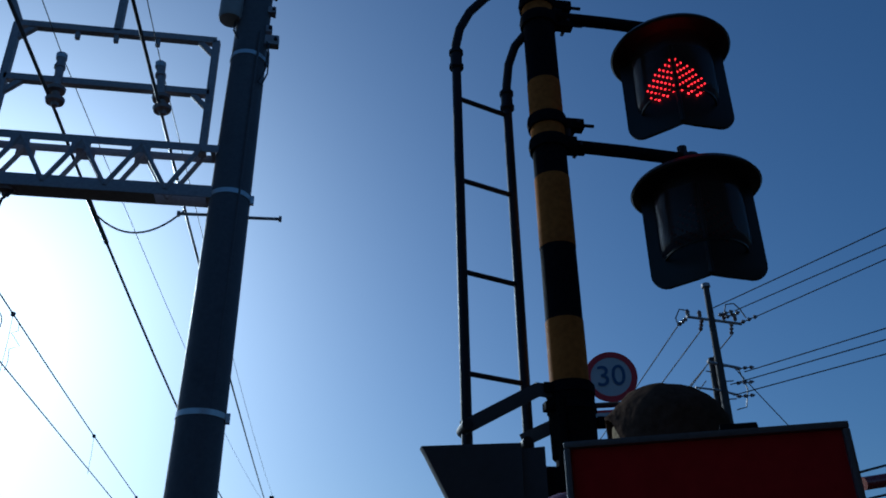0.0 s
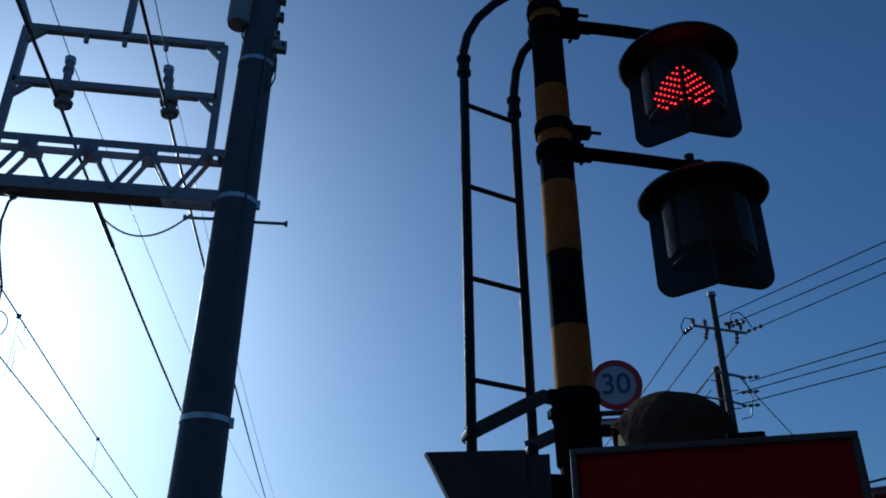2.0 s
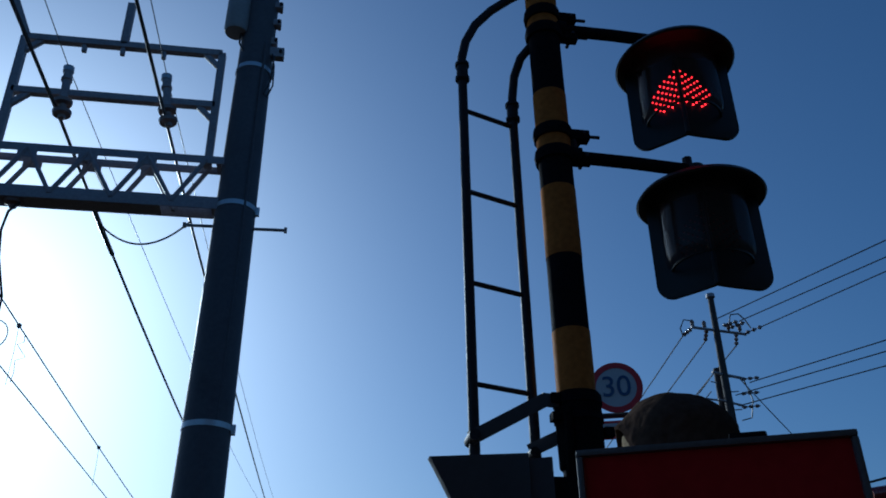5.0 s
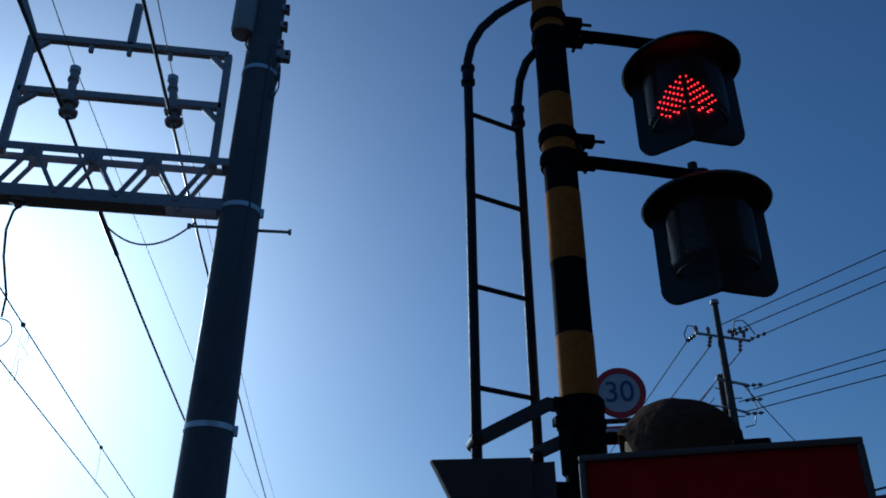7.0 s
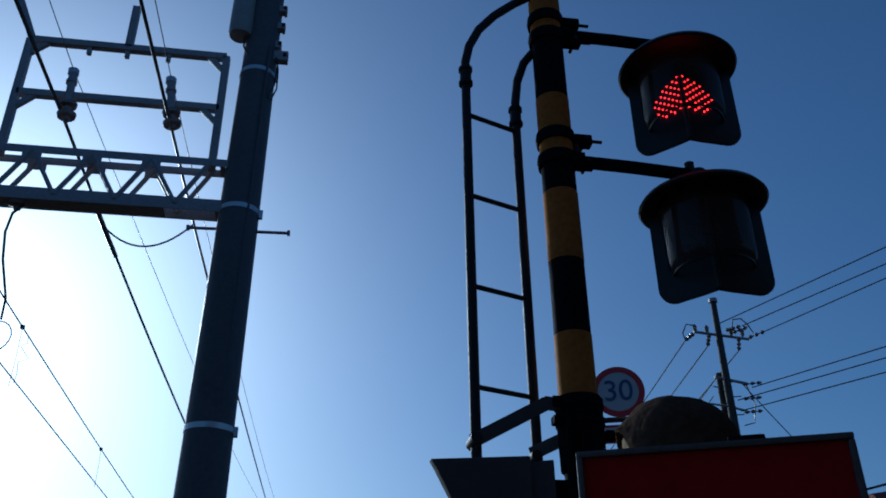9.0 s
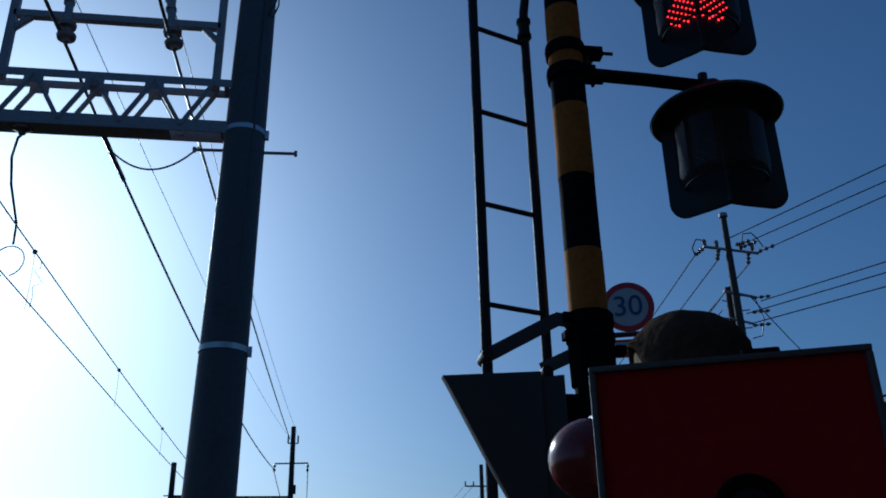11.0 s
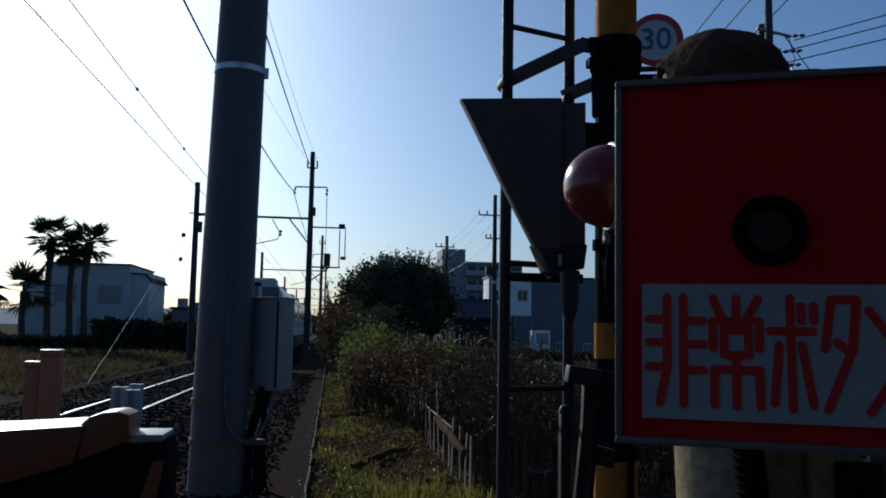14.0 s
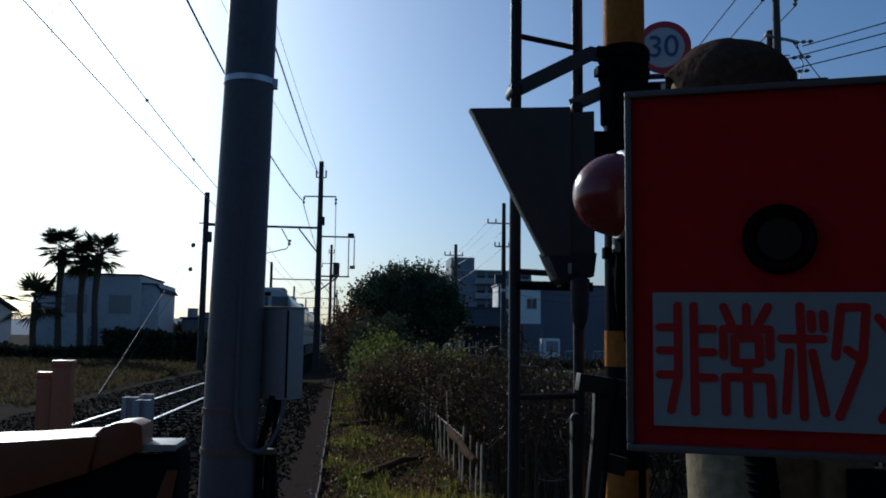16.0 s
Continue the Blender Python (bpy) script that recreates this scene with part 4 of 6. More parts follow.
    # conduits strapped to its foot
    for dx, dy, top in ((0.29, -0.08, 0.62), (0.36, -0.02, 0.5)):
        part("foot_conduit", tube([(PX + dx, PY + dy, -0.08), (PX + dx, PY + dy, top - 0.1), (PX + dx + 0.05, PY + dy + 0.06, top + 0.12), (PX + dx + 0.08, PY + dy + 0.1, 0.95)], 0.036, 10), M["rubber"], pole)
    part("conduit_strap", block((PX + 0.33, PY - 0.1, 0.46), (0.2, 0.09, 0.05), 0.006), M["board"], pole)
    # the pole leans a little towards the road
    lean = Matrix(((1, 0, 0.0155, -0.065), (0, 1, 0, 0), (0, 0, 1, 0), (0, 0, 0, 1)))
    for o in t.children_recursive:
        if o.name.split(".")[0] in ("pole", "strap", "step_bolt", "side_cable", "can", "can_lead", "side_clip", "clip_bolt", "loose_lead", "foot_conduit", "conduit_strap"):
            o.data.transform(lean)
    return t


build_near_gantry()


def build_cabinet():
    t = thing("relay_cabinet", "pale grey trackside relay cabinet fixed to the gantry pole", "cabinet", at=(-0.575, 8.42, 0.92), rz=-35)
    w, d, h = 0.33, 0.25, 0.85
    part("body", block((0, 0, h / 2), (w, d, h), 0.012), M["cabinet"], t)
    part("corner_seal", block((w / 2 - 0.004, -d / 2 + 0.004, h / 2), (0.016, 0.016, h - 0.04), 0.004), M["black"], t, "dark corner seal")
    part("lid", block((0, 0, h + 0.008), (w + 0.02, d + 0.02, 0.022), 0.008), M["cabinet"], t)
    part("hinge", block((-w / 2 + 0.03, -d / 2 - 0.005, 0.68), (0.018, 0.012, 0.06), 0.003), M["steel"], t)
    part("hinge", block((-w / 2 + 0.03, -d / 2 - 0.005, 0.17), (0.018, 0.012, 0.06), 0.003), M["steel"], t)
    part("bracket", block((-0.16, 0.1, 0.6), (0.16, 0.05, 0.05), 0.004), M["steel"], t)
    part("conduit", tube([(-0.05, 0, 0.0), (-0.05, 0, -0.98)], 0.028, 10), M["rubber"], t)


build_cabinet()


# ---- overhead wires ----
def build_wires():
    cable("messenger_wire", sag((TRACK, -35, 6.35), (TRACK, 8.3, 6.22), 0.25) + sag((TRACK, 8.3, 6.22), (TRACK, 41, 6.15), 0.23)[1:] + sag((TRACK, 41, 6.15), (TRACK, 77, 6.15), 0.25)[1:] + sag((TRACK, 77, 6.15), (TRACK, 113, 6.15), 0.25)[1:], 0.011, "bare messenger wire over the railway track")
    cable("contact_wire", [(TRACK, y, z) for y, z in ((-35, 5.38), (0, 5.47), (9, 5.46), (13, 5.43), (20, 5.37), (40, 5.36), (80, 5.36), (150, 5.36), (300, 5.36))], 0.010, "bare contact wire over the railway track", "copper")
    for y in (11.3, 16.9, 22.2, 27.5, 33, 38):
        f = 4 * (y - 8.3) / 32.7 * (1 - (y - 8.3) / 32.7)
        z = 6.22 - 0.07 * (y - 8.3) / 32.7 - 0.23 * f
        cable("dropper", [(TRACK, y, z + 0.02), (TRACK + 0.01, y, (z + 5.38) / 2), (TRACK, y, 5.31)], 0.004, "thin dropper wire with a small clip", group="droppers")
        d = solo("wire_clip", lathe([(0.0, -0.04), (0.03, -0.025), (0.035, 0.02), (0.0, 0.04)], 10, (TRACK, y, z)), M["truss"], "small clip where the dropper meets the messenger wire", "clip", "wire clips")
    cable("feeder_wire", sag((-3.3, -30, 7.8), (-2.98, 8.55, 7.5), 0.2) + sag((-2.98, 8.75, 7.45), (-2.06, 41, 7.95), 0.5)[1:], 0.022, "thick feeder wire strung between gantries")
    cable("feeder_wire", sag((-2.5, -30, 7.8), (-1.80, 8.55, 7.5), 0.2) + sag((-1.80, 8.75, 7.45), (-1.38, 41, 9.3), 0.12)[1:], 0.02, "thick feeder wire strung between gantries")
    cable("feeder_joint", [(-2.935, 10.2, 7.38), (-2.92, 10.8, 7.355), (-2.9, 11.4, 7.33)], 0.036, "taped joint sleeve on a feeder wire")
    cable("jumper_wire", sag((-2.925, 10.6, 7.365), (-1.78, 10.7, 7.54), 0.33), 0.013, "jumper wire hanging between the two feeders")
    cable("thin_wire", sag((-3.3, -25, 8.6), (-2.957, 8.28, 8.1), 0.1) + sag((-2.957, 8.28, 8.1), (-1.45, 41, 9.45), 0.45)[1:], 0.006, "thin earth wire high over the track")
    cable("thin_wire", sag((-2.3, -25, 8.6), (-1.868, 8.28, 8.1), 0.1) + sag((-1.868, 8.28, 8.1), (-1.0, 41, 9.45), 0.35)[1:], 0.006, "thin earth wire high over the track")
    cable("feeder_wire", sag((-2.06, 41, 7.95), (-1.9, 77, 8.2), 0.4), 0.02, "thick feeder wire strung between gantries")
    cable("feeder_wire", sag((-0.5, 41, 8.2), (-0.9, 77, 8.2), 0.4), 0.02, "thick feeder wire strung between gantries")
    # the feed drop with its heart-shaped loop near the gantry
    cable("feed_drop", [(-3.2, 8.3, 6.22), (-3.12, 8.25, 6.27), (-3.3, 8.5, 6.3), (-3.48, 8.9, 6.28), (-3.66, 9.5, 6.24), (-3.8, 10.1, 6.22), (-3.88, 10.48, 6.18), (-3.88, 10.5, 5.9)], 0.016, "curved feed lead hanging from the gantry")
    loop = [(-3.88 + 0.05 * math.sin(a), 10.46 + 0.36 * math.sin(a), 5.66 - 0.2 * math.cos(a) + 0.16 * math.sin(a)) for a in [0.2 + i * 0.36 for i in range(17)]]
    cable("feed_loop", loop, 0.009, "heart-shaped lead looped onto the contact wire")
    zig = [(-3.88, 11.6, 6.14), (-3.87, 11.6, 6.02), (-3.9, 11.45, 5.93), (-3.86, 11.75, 5.86), (-3.9, 11.5, 5.72), (-3.88, 11.5, 5.55), (-3.88, 11.45, 5.4)]
    cable("kinked_lead", zig, 0.005, "kinked thin lead between messenger and contact wire")


build_wires()


# ---- far gantries along the line ----
def build_gantry(y, full):
    t = thing("far_gantry", "dark slender line gantry with steel poles and cross-arms", "gantry", "far gantries", (0, y, 0))
    part("pole", tube([(-1.23, 0, -0.1), (-1.23, 0, 9.87)], 0.15, 12, radii=[0.16, 0.11]), M["fartruss"], t, "slender steel pole")
    part("far_pole", tube([(-6.48, 0, -0.1), (-6.48, 0, 8.2)], 0.15, 12, radii=[0.16, 0.12]), M["fartruss"], t)
    part("beam", block((-3.85, 0, 6.68), (5.4, 0.09, 0.1), 0.008), M["fartruss"], t)
    part("brace", tube([(-1.3, 0, 5.5), (-2.2, 0, 6.62)], 0.035, 8), M["fartruss"], t)
    part("cross_arm", tube([(-2.0, 0, 8.17), (-0.5, 0, 8.2)], 0.035, 8), M["fartruss"], t)
    for x in (-2.0, -0.5):
        part("insulator", insulator(bmesh.new(), (x, 0, 8.15), (x - 0.02, 0.05, 7.8), 2, 0.07), M["ceramic"], t)
    part("head_arm", tube([(-1.45, 0, 9.1), (-1.0, 0, 9.1)], 0.03, 8), M["fartruss"], t)
    for x in (-1.45, -1.0):
        part("head_pin", tube([(x, 0, 9.1), (x, 0, 9.45)], 0.04, 8), M["ceramic"], t)
    part("pull_off", tube([(-3.0, 0, 6.6), (-2.6, 0, 5.9), (-2.75, 0, 5.65), (-3.9, 0, 5.36)], 0.025, 8), M["fartruss"], t)
    part("insulator", insulator(bmesh.new(), (-2.6, 0, 6.1), (-2.63, 0, 5.8), 2, 0.09), M["ceramic"], t)
    part("pole_box", block((-1.1, -0.1, 7.0), (0.2, 0.2, 0.4), 0.02), M["fartruss"], t)
    if full:
        part("side_arm", block((-0.4, 0, 6.28), (1.7, 0.07, 0.07), 0.006), M["fartruss"], t)
        part("side_arm", block((-0.5, 0, 4.4), (1.45, 0.07, 0.07), 0.006), M["fartruss"], t)
        part("side_brace", tube([(-1.2, 0, 3.7), (-0.3, 0, 4.4)], 0.035, 8), M["fartruss"], t)
        part("switch_box", block((0.25, 0, 6.35), (0.3, 0.2, 0.22), 0.02), M["fartruss"], t)
        part("switch_rod", tube([(0.42, 0, 6.2), (0.42, 0, 4.9)], 0.025, 8), M["ceramic"], t)
        part("switch_rod", tube([(0.16, 0, 6.2), (0.16, 0, 4.4)], 0.025, 8), M["fartruss"], t)
        part("switch_box", block((-0.4, 0, 4.75), (0.3, 0.25, 0.6), 0.02), M["fartruss"], t)
        part("switch_box", block((0.35, 0, 4.85), (0.25, 0.2, 0.15), 0.02), M["fartruss"], t)
        part("far_pole_box", block((-6.3, -0.1, 6.1), (0.25, 0.2, 0.5), 0.03), M["fartruss"], t)
        part("far_arm", tube([(-6.8, 0, 6.75), (-6.0, 0, 6.75)], 0.03, 8), M["fartruss"], t)
    return t


build_gantry(41, True)
far = build_gantry(78, False)
for y in (114, 150, 190, 235, 290):
    copy_thing(far, pose(0, y, 0))


def guy(a, b, guard):
    t = thing("guy_wire", "thin stay wire with ball insulator" + (" and grey guard tube" if guard else ""), "stay wire", "guy wires")
    a, b = Vector(a), Vector(b)
    part("stay", tube([a, b], 0.007, 6), M["wire"], t)
    p = a.lerp(b, 0.17)
    part("ball_insulator", lathe([(0.0, -0.11), (0.07, -0.08), (0.1, 0.0), (0.07, 0.08), (0.0, 0.11)], 14, p), M["ceramic"], t)
    if guard:
        part("guard_tube", tube([b, b.lerp(a, 0.085)], 0.024, 10), M["darkpole"], t, "grey guard tube")


guy((-6.6, 41, 6.45), (-5.67, 21.4, 0.1), True)
guy((-6.6, 41, 5.4), (-8.3, 34.0, 0.1), False)


# ---- level crossing gate on the left ----
def build_gate():
    t = thing("crossing_gate", "orange and black level crossing gate machine, lowered arm", "crossing gate", at=(-0.02, 2.6, -0.022))
    arm = slab([(-2.3, 1.17), (-2.3, 0.92), (-1.2, 1.02), (-0.905, 1.06), (-0.69, 1.125), (-0.665, 1.232), (-0.915, 1.215)], 0.3, 0.008)
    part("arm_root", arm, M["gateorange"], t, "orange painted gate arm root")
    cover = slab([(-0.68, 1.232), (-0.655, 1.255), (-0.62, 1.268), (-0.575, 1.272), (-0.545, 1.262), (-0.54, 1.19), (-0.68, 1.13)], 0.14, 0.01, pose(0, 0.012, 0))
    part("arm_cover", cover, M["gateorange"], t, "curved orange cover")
    part("machine_body", block((-0.69, 0.14, 0.55), (0.5, 0.2, 1.24), 0.02), M["black"], t, "black gate machine housing")
    part("cap", block((-0.55, 0.11, 1.195), (0.2, 0.17, 0.02), 0.006), M["cabinet"], t, "grey lid")
    part("cap_edge", block((-0.465, 0.11, 1.165), (0.05, 0.16, 0.05), 0.008), M["black"], t)
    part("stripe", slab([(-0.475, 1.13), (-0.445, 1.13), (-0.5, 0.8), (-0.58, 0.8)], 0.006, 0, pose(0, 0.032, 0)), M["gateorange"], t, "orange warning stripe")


build_gate()


def build_bollard(x, y, top, w):
    t = thing("crossing_bollard", "faded orange square post with pale cap beside the crossing", "bollard", "crossing bollards", (x, y, 0))
    part("shaft", block((0, 0, top / 2 - 0.05), (w, w, top), 0.012), M["orange"], t)
    part("cap", block((0, 0, top - 0.03), (w + 0.012, w + 0.012, 0.05), 0.012), M["orange"], t)
    part("groove", block((0, 0, 0.3), (w + 0.006, w + 0.006, 0.03), 0.004), M["black"], t)


build_bollard(-1.968, 6.5, 1.32, 0.125)
build_bollard(-2.1, 6.55, 1.235, 0.1)


def build_marker(x, y, h, w):
    t = thing("trackside_post", "short pale concrete trackside post", "post", "trackside posts", (x, y, 0))
    part("web", block((0, 0, h / 2 - 0.04), (w * 0.5, w * 0.45, h), 0.012), M["palegrey"], t)
    part("flange", block((-w * 0.32, 0, h / 2 - 0.04), (w * 0.3, w, h), 0.012), M["palegrey"], t)
    part("flange", block((w * 0.32, 0, h / 2 - 0.04), (w * 0.3, w, h), 0.012), M["palegrey"], t)


build_marker(-3.2, 13.9, 0.6, 0.24)
build_marker(-2.88, 13.3, 0.6, 0.22)
build_marker(-3.05, 14.3, 0.62, 0.2)


# ---- speed limit sign ----
def build_speed_sign():
    t = thing("speed_limit_sign", "round red-bordered speed limit sign reading 30", "road sign", at=(3.305, 8.6, 4.62))
    t.matrix_world = pose(3.305, 8.6, 4.62, 0, 0, -18)
    disc = part("disc", tube([(0, 0, 0), (0, 0.012, 0)], 0.284, 48), M["signwhite"], t, "white sign disc")
    bm = lathe([(0.22, 0.0), (0.222, 0.006), (0.284, 0.006), (0.286, 0.0)], 48)
    bmesh.ops.transform(bm, matrix=pose(0, -0.001, 0, 90), verts=bm.verts)
    part("border", bm, M["signred"], disc, "red border ring")
    cu = bpy.data.curves.new("digits", "FONT")
    cu.body, cu.size, cu.align_x, cu.align_y, cu.extrude, cu.offset = "30", 0.33, "CENTER", "CENTER", 0.002, 0.001
    txt = new("digits_source", cu)
    me = bpy.data.meshes.new_from_object(txt.evaluated_get(bpy.context.evaluated_depsgraph_get()))
    bpy.data.objects.remove(txt)
    me.materials.clear()
    me.materials.append(M["signblue"])
    o = new("digits", me)
    o.parent = t
    o.matrix_basis = pose(0, -0.006, 0, 90)
    tagged(o, "dark blue digits 30")
    part("plate", block((-0.02, 0.006, -0.47), (0.42, 0.012, 0.2), 0), M["signred"], t, "small plate below")
    part("plate_face", block((-0.02, -0.002, -0.45), (0.38, 0.006, 0.1), 0), M["signwhite"], t)
    part("arm", tube([(0.2, 0.05, 0.1), (-0.35, 0.05, 0.1), (-0.42, 0.05, 0.05)], 0.03, 10, bm=tube([(0.1, 0.05, -0.3), (-0.4, 0.05, -0.3)], 0.03, 10)), M["steel"], t)
    part("post", tube([(-0.42, 0.06, 0.3), (-0.42, 0.06, -4.68)], 0.045, 12), M["steel"], t, "grey sign post")


build_speed_sign()


# ---- utility poles ----
def build_upole():
    t = thing("utility_pole", "tall concrete utility pole with insulator cross-arms", "utility pole", "utility poles", (13.3, 25, 0))
    part("pole", tube([(0, 0, -0.2), (0.0, 0, 13.95)], 0.18, 14, radii=[0.22, 0.1]), M["darkpole"], t, "tapered dark pole")
    part("cap", lathe([(0.0, 14.0), (0.14, 13.98), (0.15, 13.85), (0.12, 13.84)], 14), M["truss"], t)
    part("cross_arm", tube([(-0.93, -0.1, 12.68), (1.1, 0.1, 12.6)], 0.05, 8), M["truss"], t)
    part("cross_arm", tube([(-0.45, -0.1, 11.12), (0.72, 0.1, 11.02)], 0.05, 8), M["truss"], t)
    part("cross_arm", tube([(-0.4, -0.1, 10.2), (0.5, 0.1, 10.1)], 0.04, 8), M["truss"], t)
    for x in (-0.82, -0.4, 0.45, 0.85):
        z = 12.68 - 0.04 * x
        part("pin_insulator", lathe([(0.03, 0.0), (0.07, 0.06), (0.06, 0.14), (0.08, 0.18), (0.05, 0.26), (0.0, 0.3)], 12, (x, 0, z)), M["ceramic"], t)
    for p, q in (((-0.88, 0.0, 12.66), (-0.97, 0.5, 12.62)), ((-0.35, 0.0, 12.64), (-0.2, 0.5, 12.45)), ((0.72, 0.05, 12.6), (0.9, 0.5, 12.35)), ((0.2, -0.1, 12.78), (0.62, -0.4, 12.84)), ((0.45, -0.1, 12.72), (0.85, -0.4, 12.82)), ((1.05, 0.05, 12.62), (1.589, -0.2, 12.8))):
        part("strain_insulator", insulator(bmesh.new(), p, q, 3, 0.075), M["ceramic"], t)
    for x, z in ((0.55, 10.95), (0.45, 10.45), (0.4, 10.0)):
        part("spool", insulator(bmesh.new(), (x, 0, z), (x + 0.5, -0.3, z - 0.02), 3, 0.06), M["ceramic"], t)
    part("jumper", tube([(0.5, 0, 12.9), (0.6, 0, 13.25), (0.9, 0, 13.3), (1.1, 0, 13.1), (1.2, -0.1, 12.75)], 0.022, 6), M["wire"], t)
    part("jumper", tube([(-0.82, 0, 12.95), (-1.1, 0, 12.98), (-1.22, 0.1, 12.7), (-0.97, 0.5, 12.6)], 0.022, 6), M["wire"], t)
    part("drop_lead", tube([(0.7, 0.1, 11.0), (0.9, 0.1, 10.3), (0.75, 0.1, 9.7), (0.4, 0.1, 9.6)], 0.02, 6), M["wire"], t)
    part("second_pole", tube([(-0.2, 0.3, -0.2), (-0.08, 0.3, 11.4)], 0.11, 10), M["darkpole"], t)
    part("shelf_arm", tube([(-0.9, 0.1, 10.3), (0.2, 0.1, 10.2)], 0.035, 8), M["truss"], t)
    for i, z in enumerate((11.0, 10.8, 10.5, 10.2, 9.9, 9.5)):
        part("step", tube([(-0.3 if i % 2 else 0.05, 0, z), (-0.55 if i % 2 else 0.35, -0.1, z)], 0.02, 6), M["truss"], t)


build_upole()
for a, b in (((13.323, 24.8, 13.003), (14.97, 20, 12.844)), ((14.083, 24.8, 12.94), (16.166, 20, 12.938)), ((14.889, 24.8, 12.8), (16.408, 20, 12.635)), ((14.027, 24.8, 10.78), (15.835, 20, 10.46)), ((13.461, 24.8, 10.331), (15.713, 20, 10.111)), ((13.503, 24.8, 9.977), (15.596, 20, 9.684))):
    a, b = Vector(a), Vector(b)
    cable("power_line", sag(a, a + (b - a) * 7, 0.0), 0.018, "power line strung from the utility pole", group="power lines")
for x, z in ((12.33, 12.62), (13.1, 12.45), (14.2, 12.35)):
    cable("power_line", sag((x, 25.5, z), (x + 3.4, 70, 9.9), 0.25), 0.022, "power line strung from the utility pole", group="power lines")
for z in (11.0, 10.6, 10.1):
    cable("power_line", sag((12.9, 25.3, z), (16.0, 70, z - 1.8), 0.9), 0.017, "power line strung from the utility pole", group="power lines")
cable("service_drop", sag((13.8, 25, 11.0), (18.4, 27, 7.6), 0.1), 0.017, "service cable sloping down from the utility pole")


def build_corner_arm():
    t = thing("sign_gantry_arm", "dark red tubular sign arm with cables on a post", "sign arm", at=(8.4, 12, 0))
    part("arm", tube([(0.0, 0, 4.3), (1.6, 0, 4.55)], 0.1, 14), M["redball"], t)
    part("cable", tube([(-0.1, 0, 4.45), (0.5, 0, 4.6), (1.6, 0, 4.75)], 0.02, 6), M["wire"], t)
    part("cable", tube([(-0.1, 0, 4.05), (0.6, 0, 4.2), (1.6, 0, 4.42)], 0.02, 6), M["wire"], t)
    part("post", tube([(0.9, 0.12, -0.1), (0.9, 0.12, 5.0)], 0.08, 12), M["steel"], t)


build_corner_arm()


def build_small_pole(x, y, h, arms):
    t = thing("utility_pole", "distant slender utility pole with two cross-arms", "utility pole", "utility poles", (x, y, 0))
    part("pole", tube([(0, 0, -0.1), (0, 0, h)], 0.17, 12, radii=[0.2, 0.13]), M["fartruss"], t)
    for z, w in arms:
        part("cross_arm", tube([(-w, 0, z), (w * 0.7, 0, z)], 0.05, 8), M["fartruss"], t)
        for xx in (-w, -w * 0.5, w * 0.6):
            part("pin", tube([(xx, 0, z), (xx, 0, z + 0.3)], 0.05, 8), M["ceramic"], t)
    part("pale_band", lathe([(0.1, h * 0.44), (0.19, h * 0.441), (0.19, h * 0.459), (0.1, h * 0.46)], 14), M["frame"], t, "pale marker band")
    part("tank", block((-0.35, 0, h * 0.52), (0.5, 0.4, 0.6), 0.05), M["fartruss"], t)


build_small_pole(10.75, 58, 10.9, ((9.5, 1.1), (7.9, 0.6)))
stay = thing("pole_stay", "dark slanting stay tube of the street pole", "stay wire")
part("stay", tube([(10.85, 57.9, 4.4), (12.9, 57.6, -0.05)], 0.05, 8), M["fartruss"], stay)
build_small_pole(9.0, 70, 9.3, ((8.4, 0.9),))
for dx, z in ((-1.1, 9.6), (-0.5, 9.6), (0.6, 9.6), (0.0, 7.9)):
    cable("street_line", sag((10.75 + dx, 58, z), (7.6 + dx * 0.6, 88, z - 1.6), 0.8), 0.013, "distant power line behind the trees", group="power lines")
for z0, z1 in ((5.6, 4.7), (5.0, 4.3)):
    cable("street_line", sag((10.75, 58, z0), (18.0, 57, z1), 0.5), 0.013, "distant power line behind the trees", group="power lines")
    cable("street_line", sag((10.75, 58, z0), (5.0, 59, z1 - 0.6), 0.4), 0.013, "distant power line behind the trees", group="power lines")


# ---- fences and hedge on the right ----
def build_fence():
    t = thing("trackside_fence", "weathered low trackside fence with thin pale pickets", "fence")
    rng = random.Random(41)
    part("rail", tube([(1.36, 9.7, 0.42), (1.35, 13, 0.44), (1.37, 18, 0.42), (1.36, 28, 0.43)], 0.012, 6), M["board"], t, "thin weathered rail")
    heights = (0.5, 0.56, 0.62, 0.98)
    shapes = [mesh_of(block((0, 0, h / 2 - 0.06), (0.014, 0.03, h), 0.004), M["picket"]) for h in heights]
    y = 8.2
    while y < 28:
        o = new("picket", shapes[3 if y > 10 and rng.random() < 0.12 else rng.choice((0, 0, 1, 1, 2))])
        o.parent = t
        o.matrix_basis = pose(1.33 + rng.uniform(-0.015, 0.015), y, rng.uniform(-0.05, 0.02), rng.uniform(-2, 2), rng.uniform(-2.5, 2.5), rng.uniform(-4, 13))
        y += rng.uniform(0.28, 0.5)


build_fence()


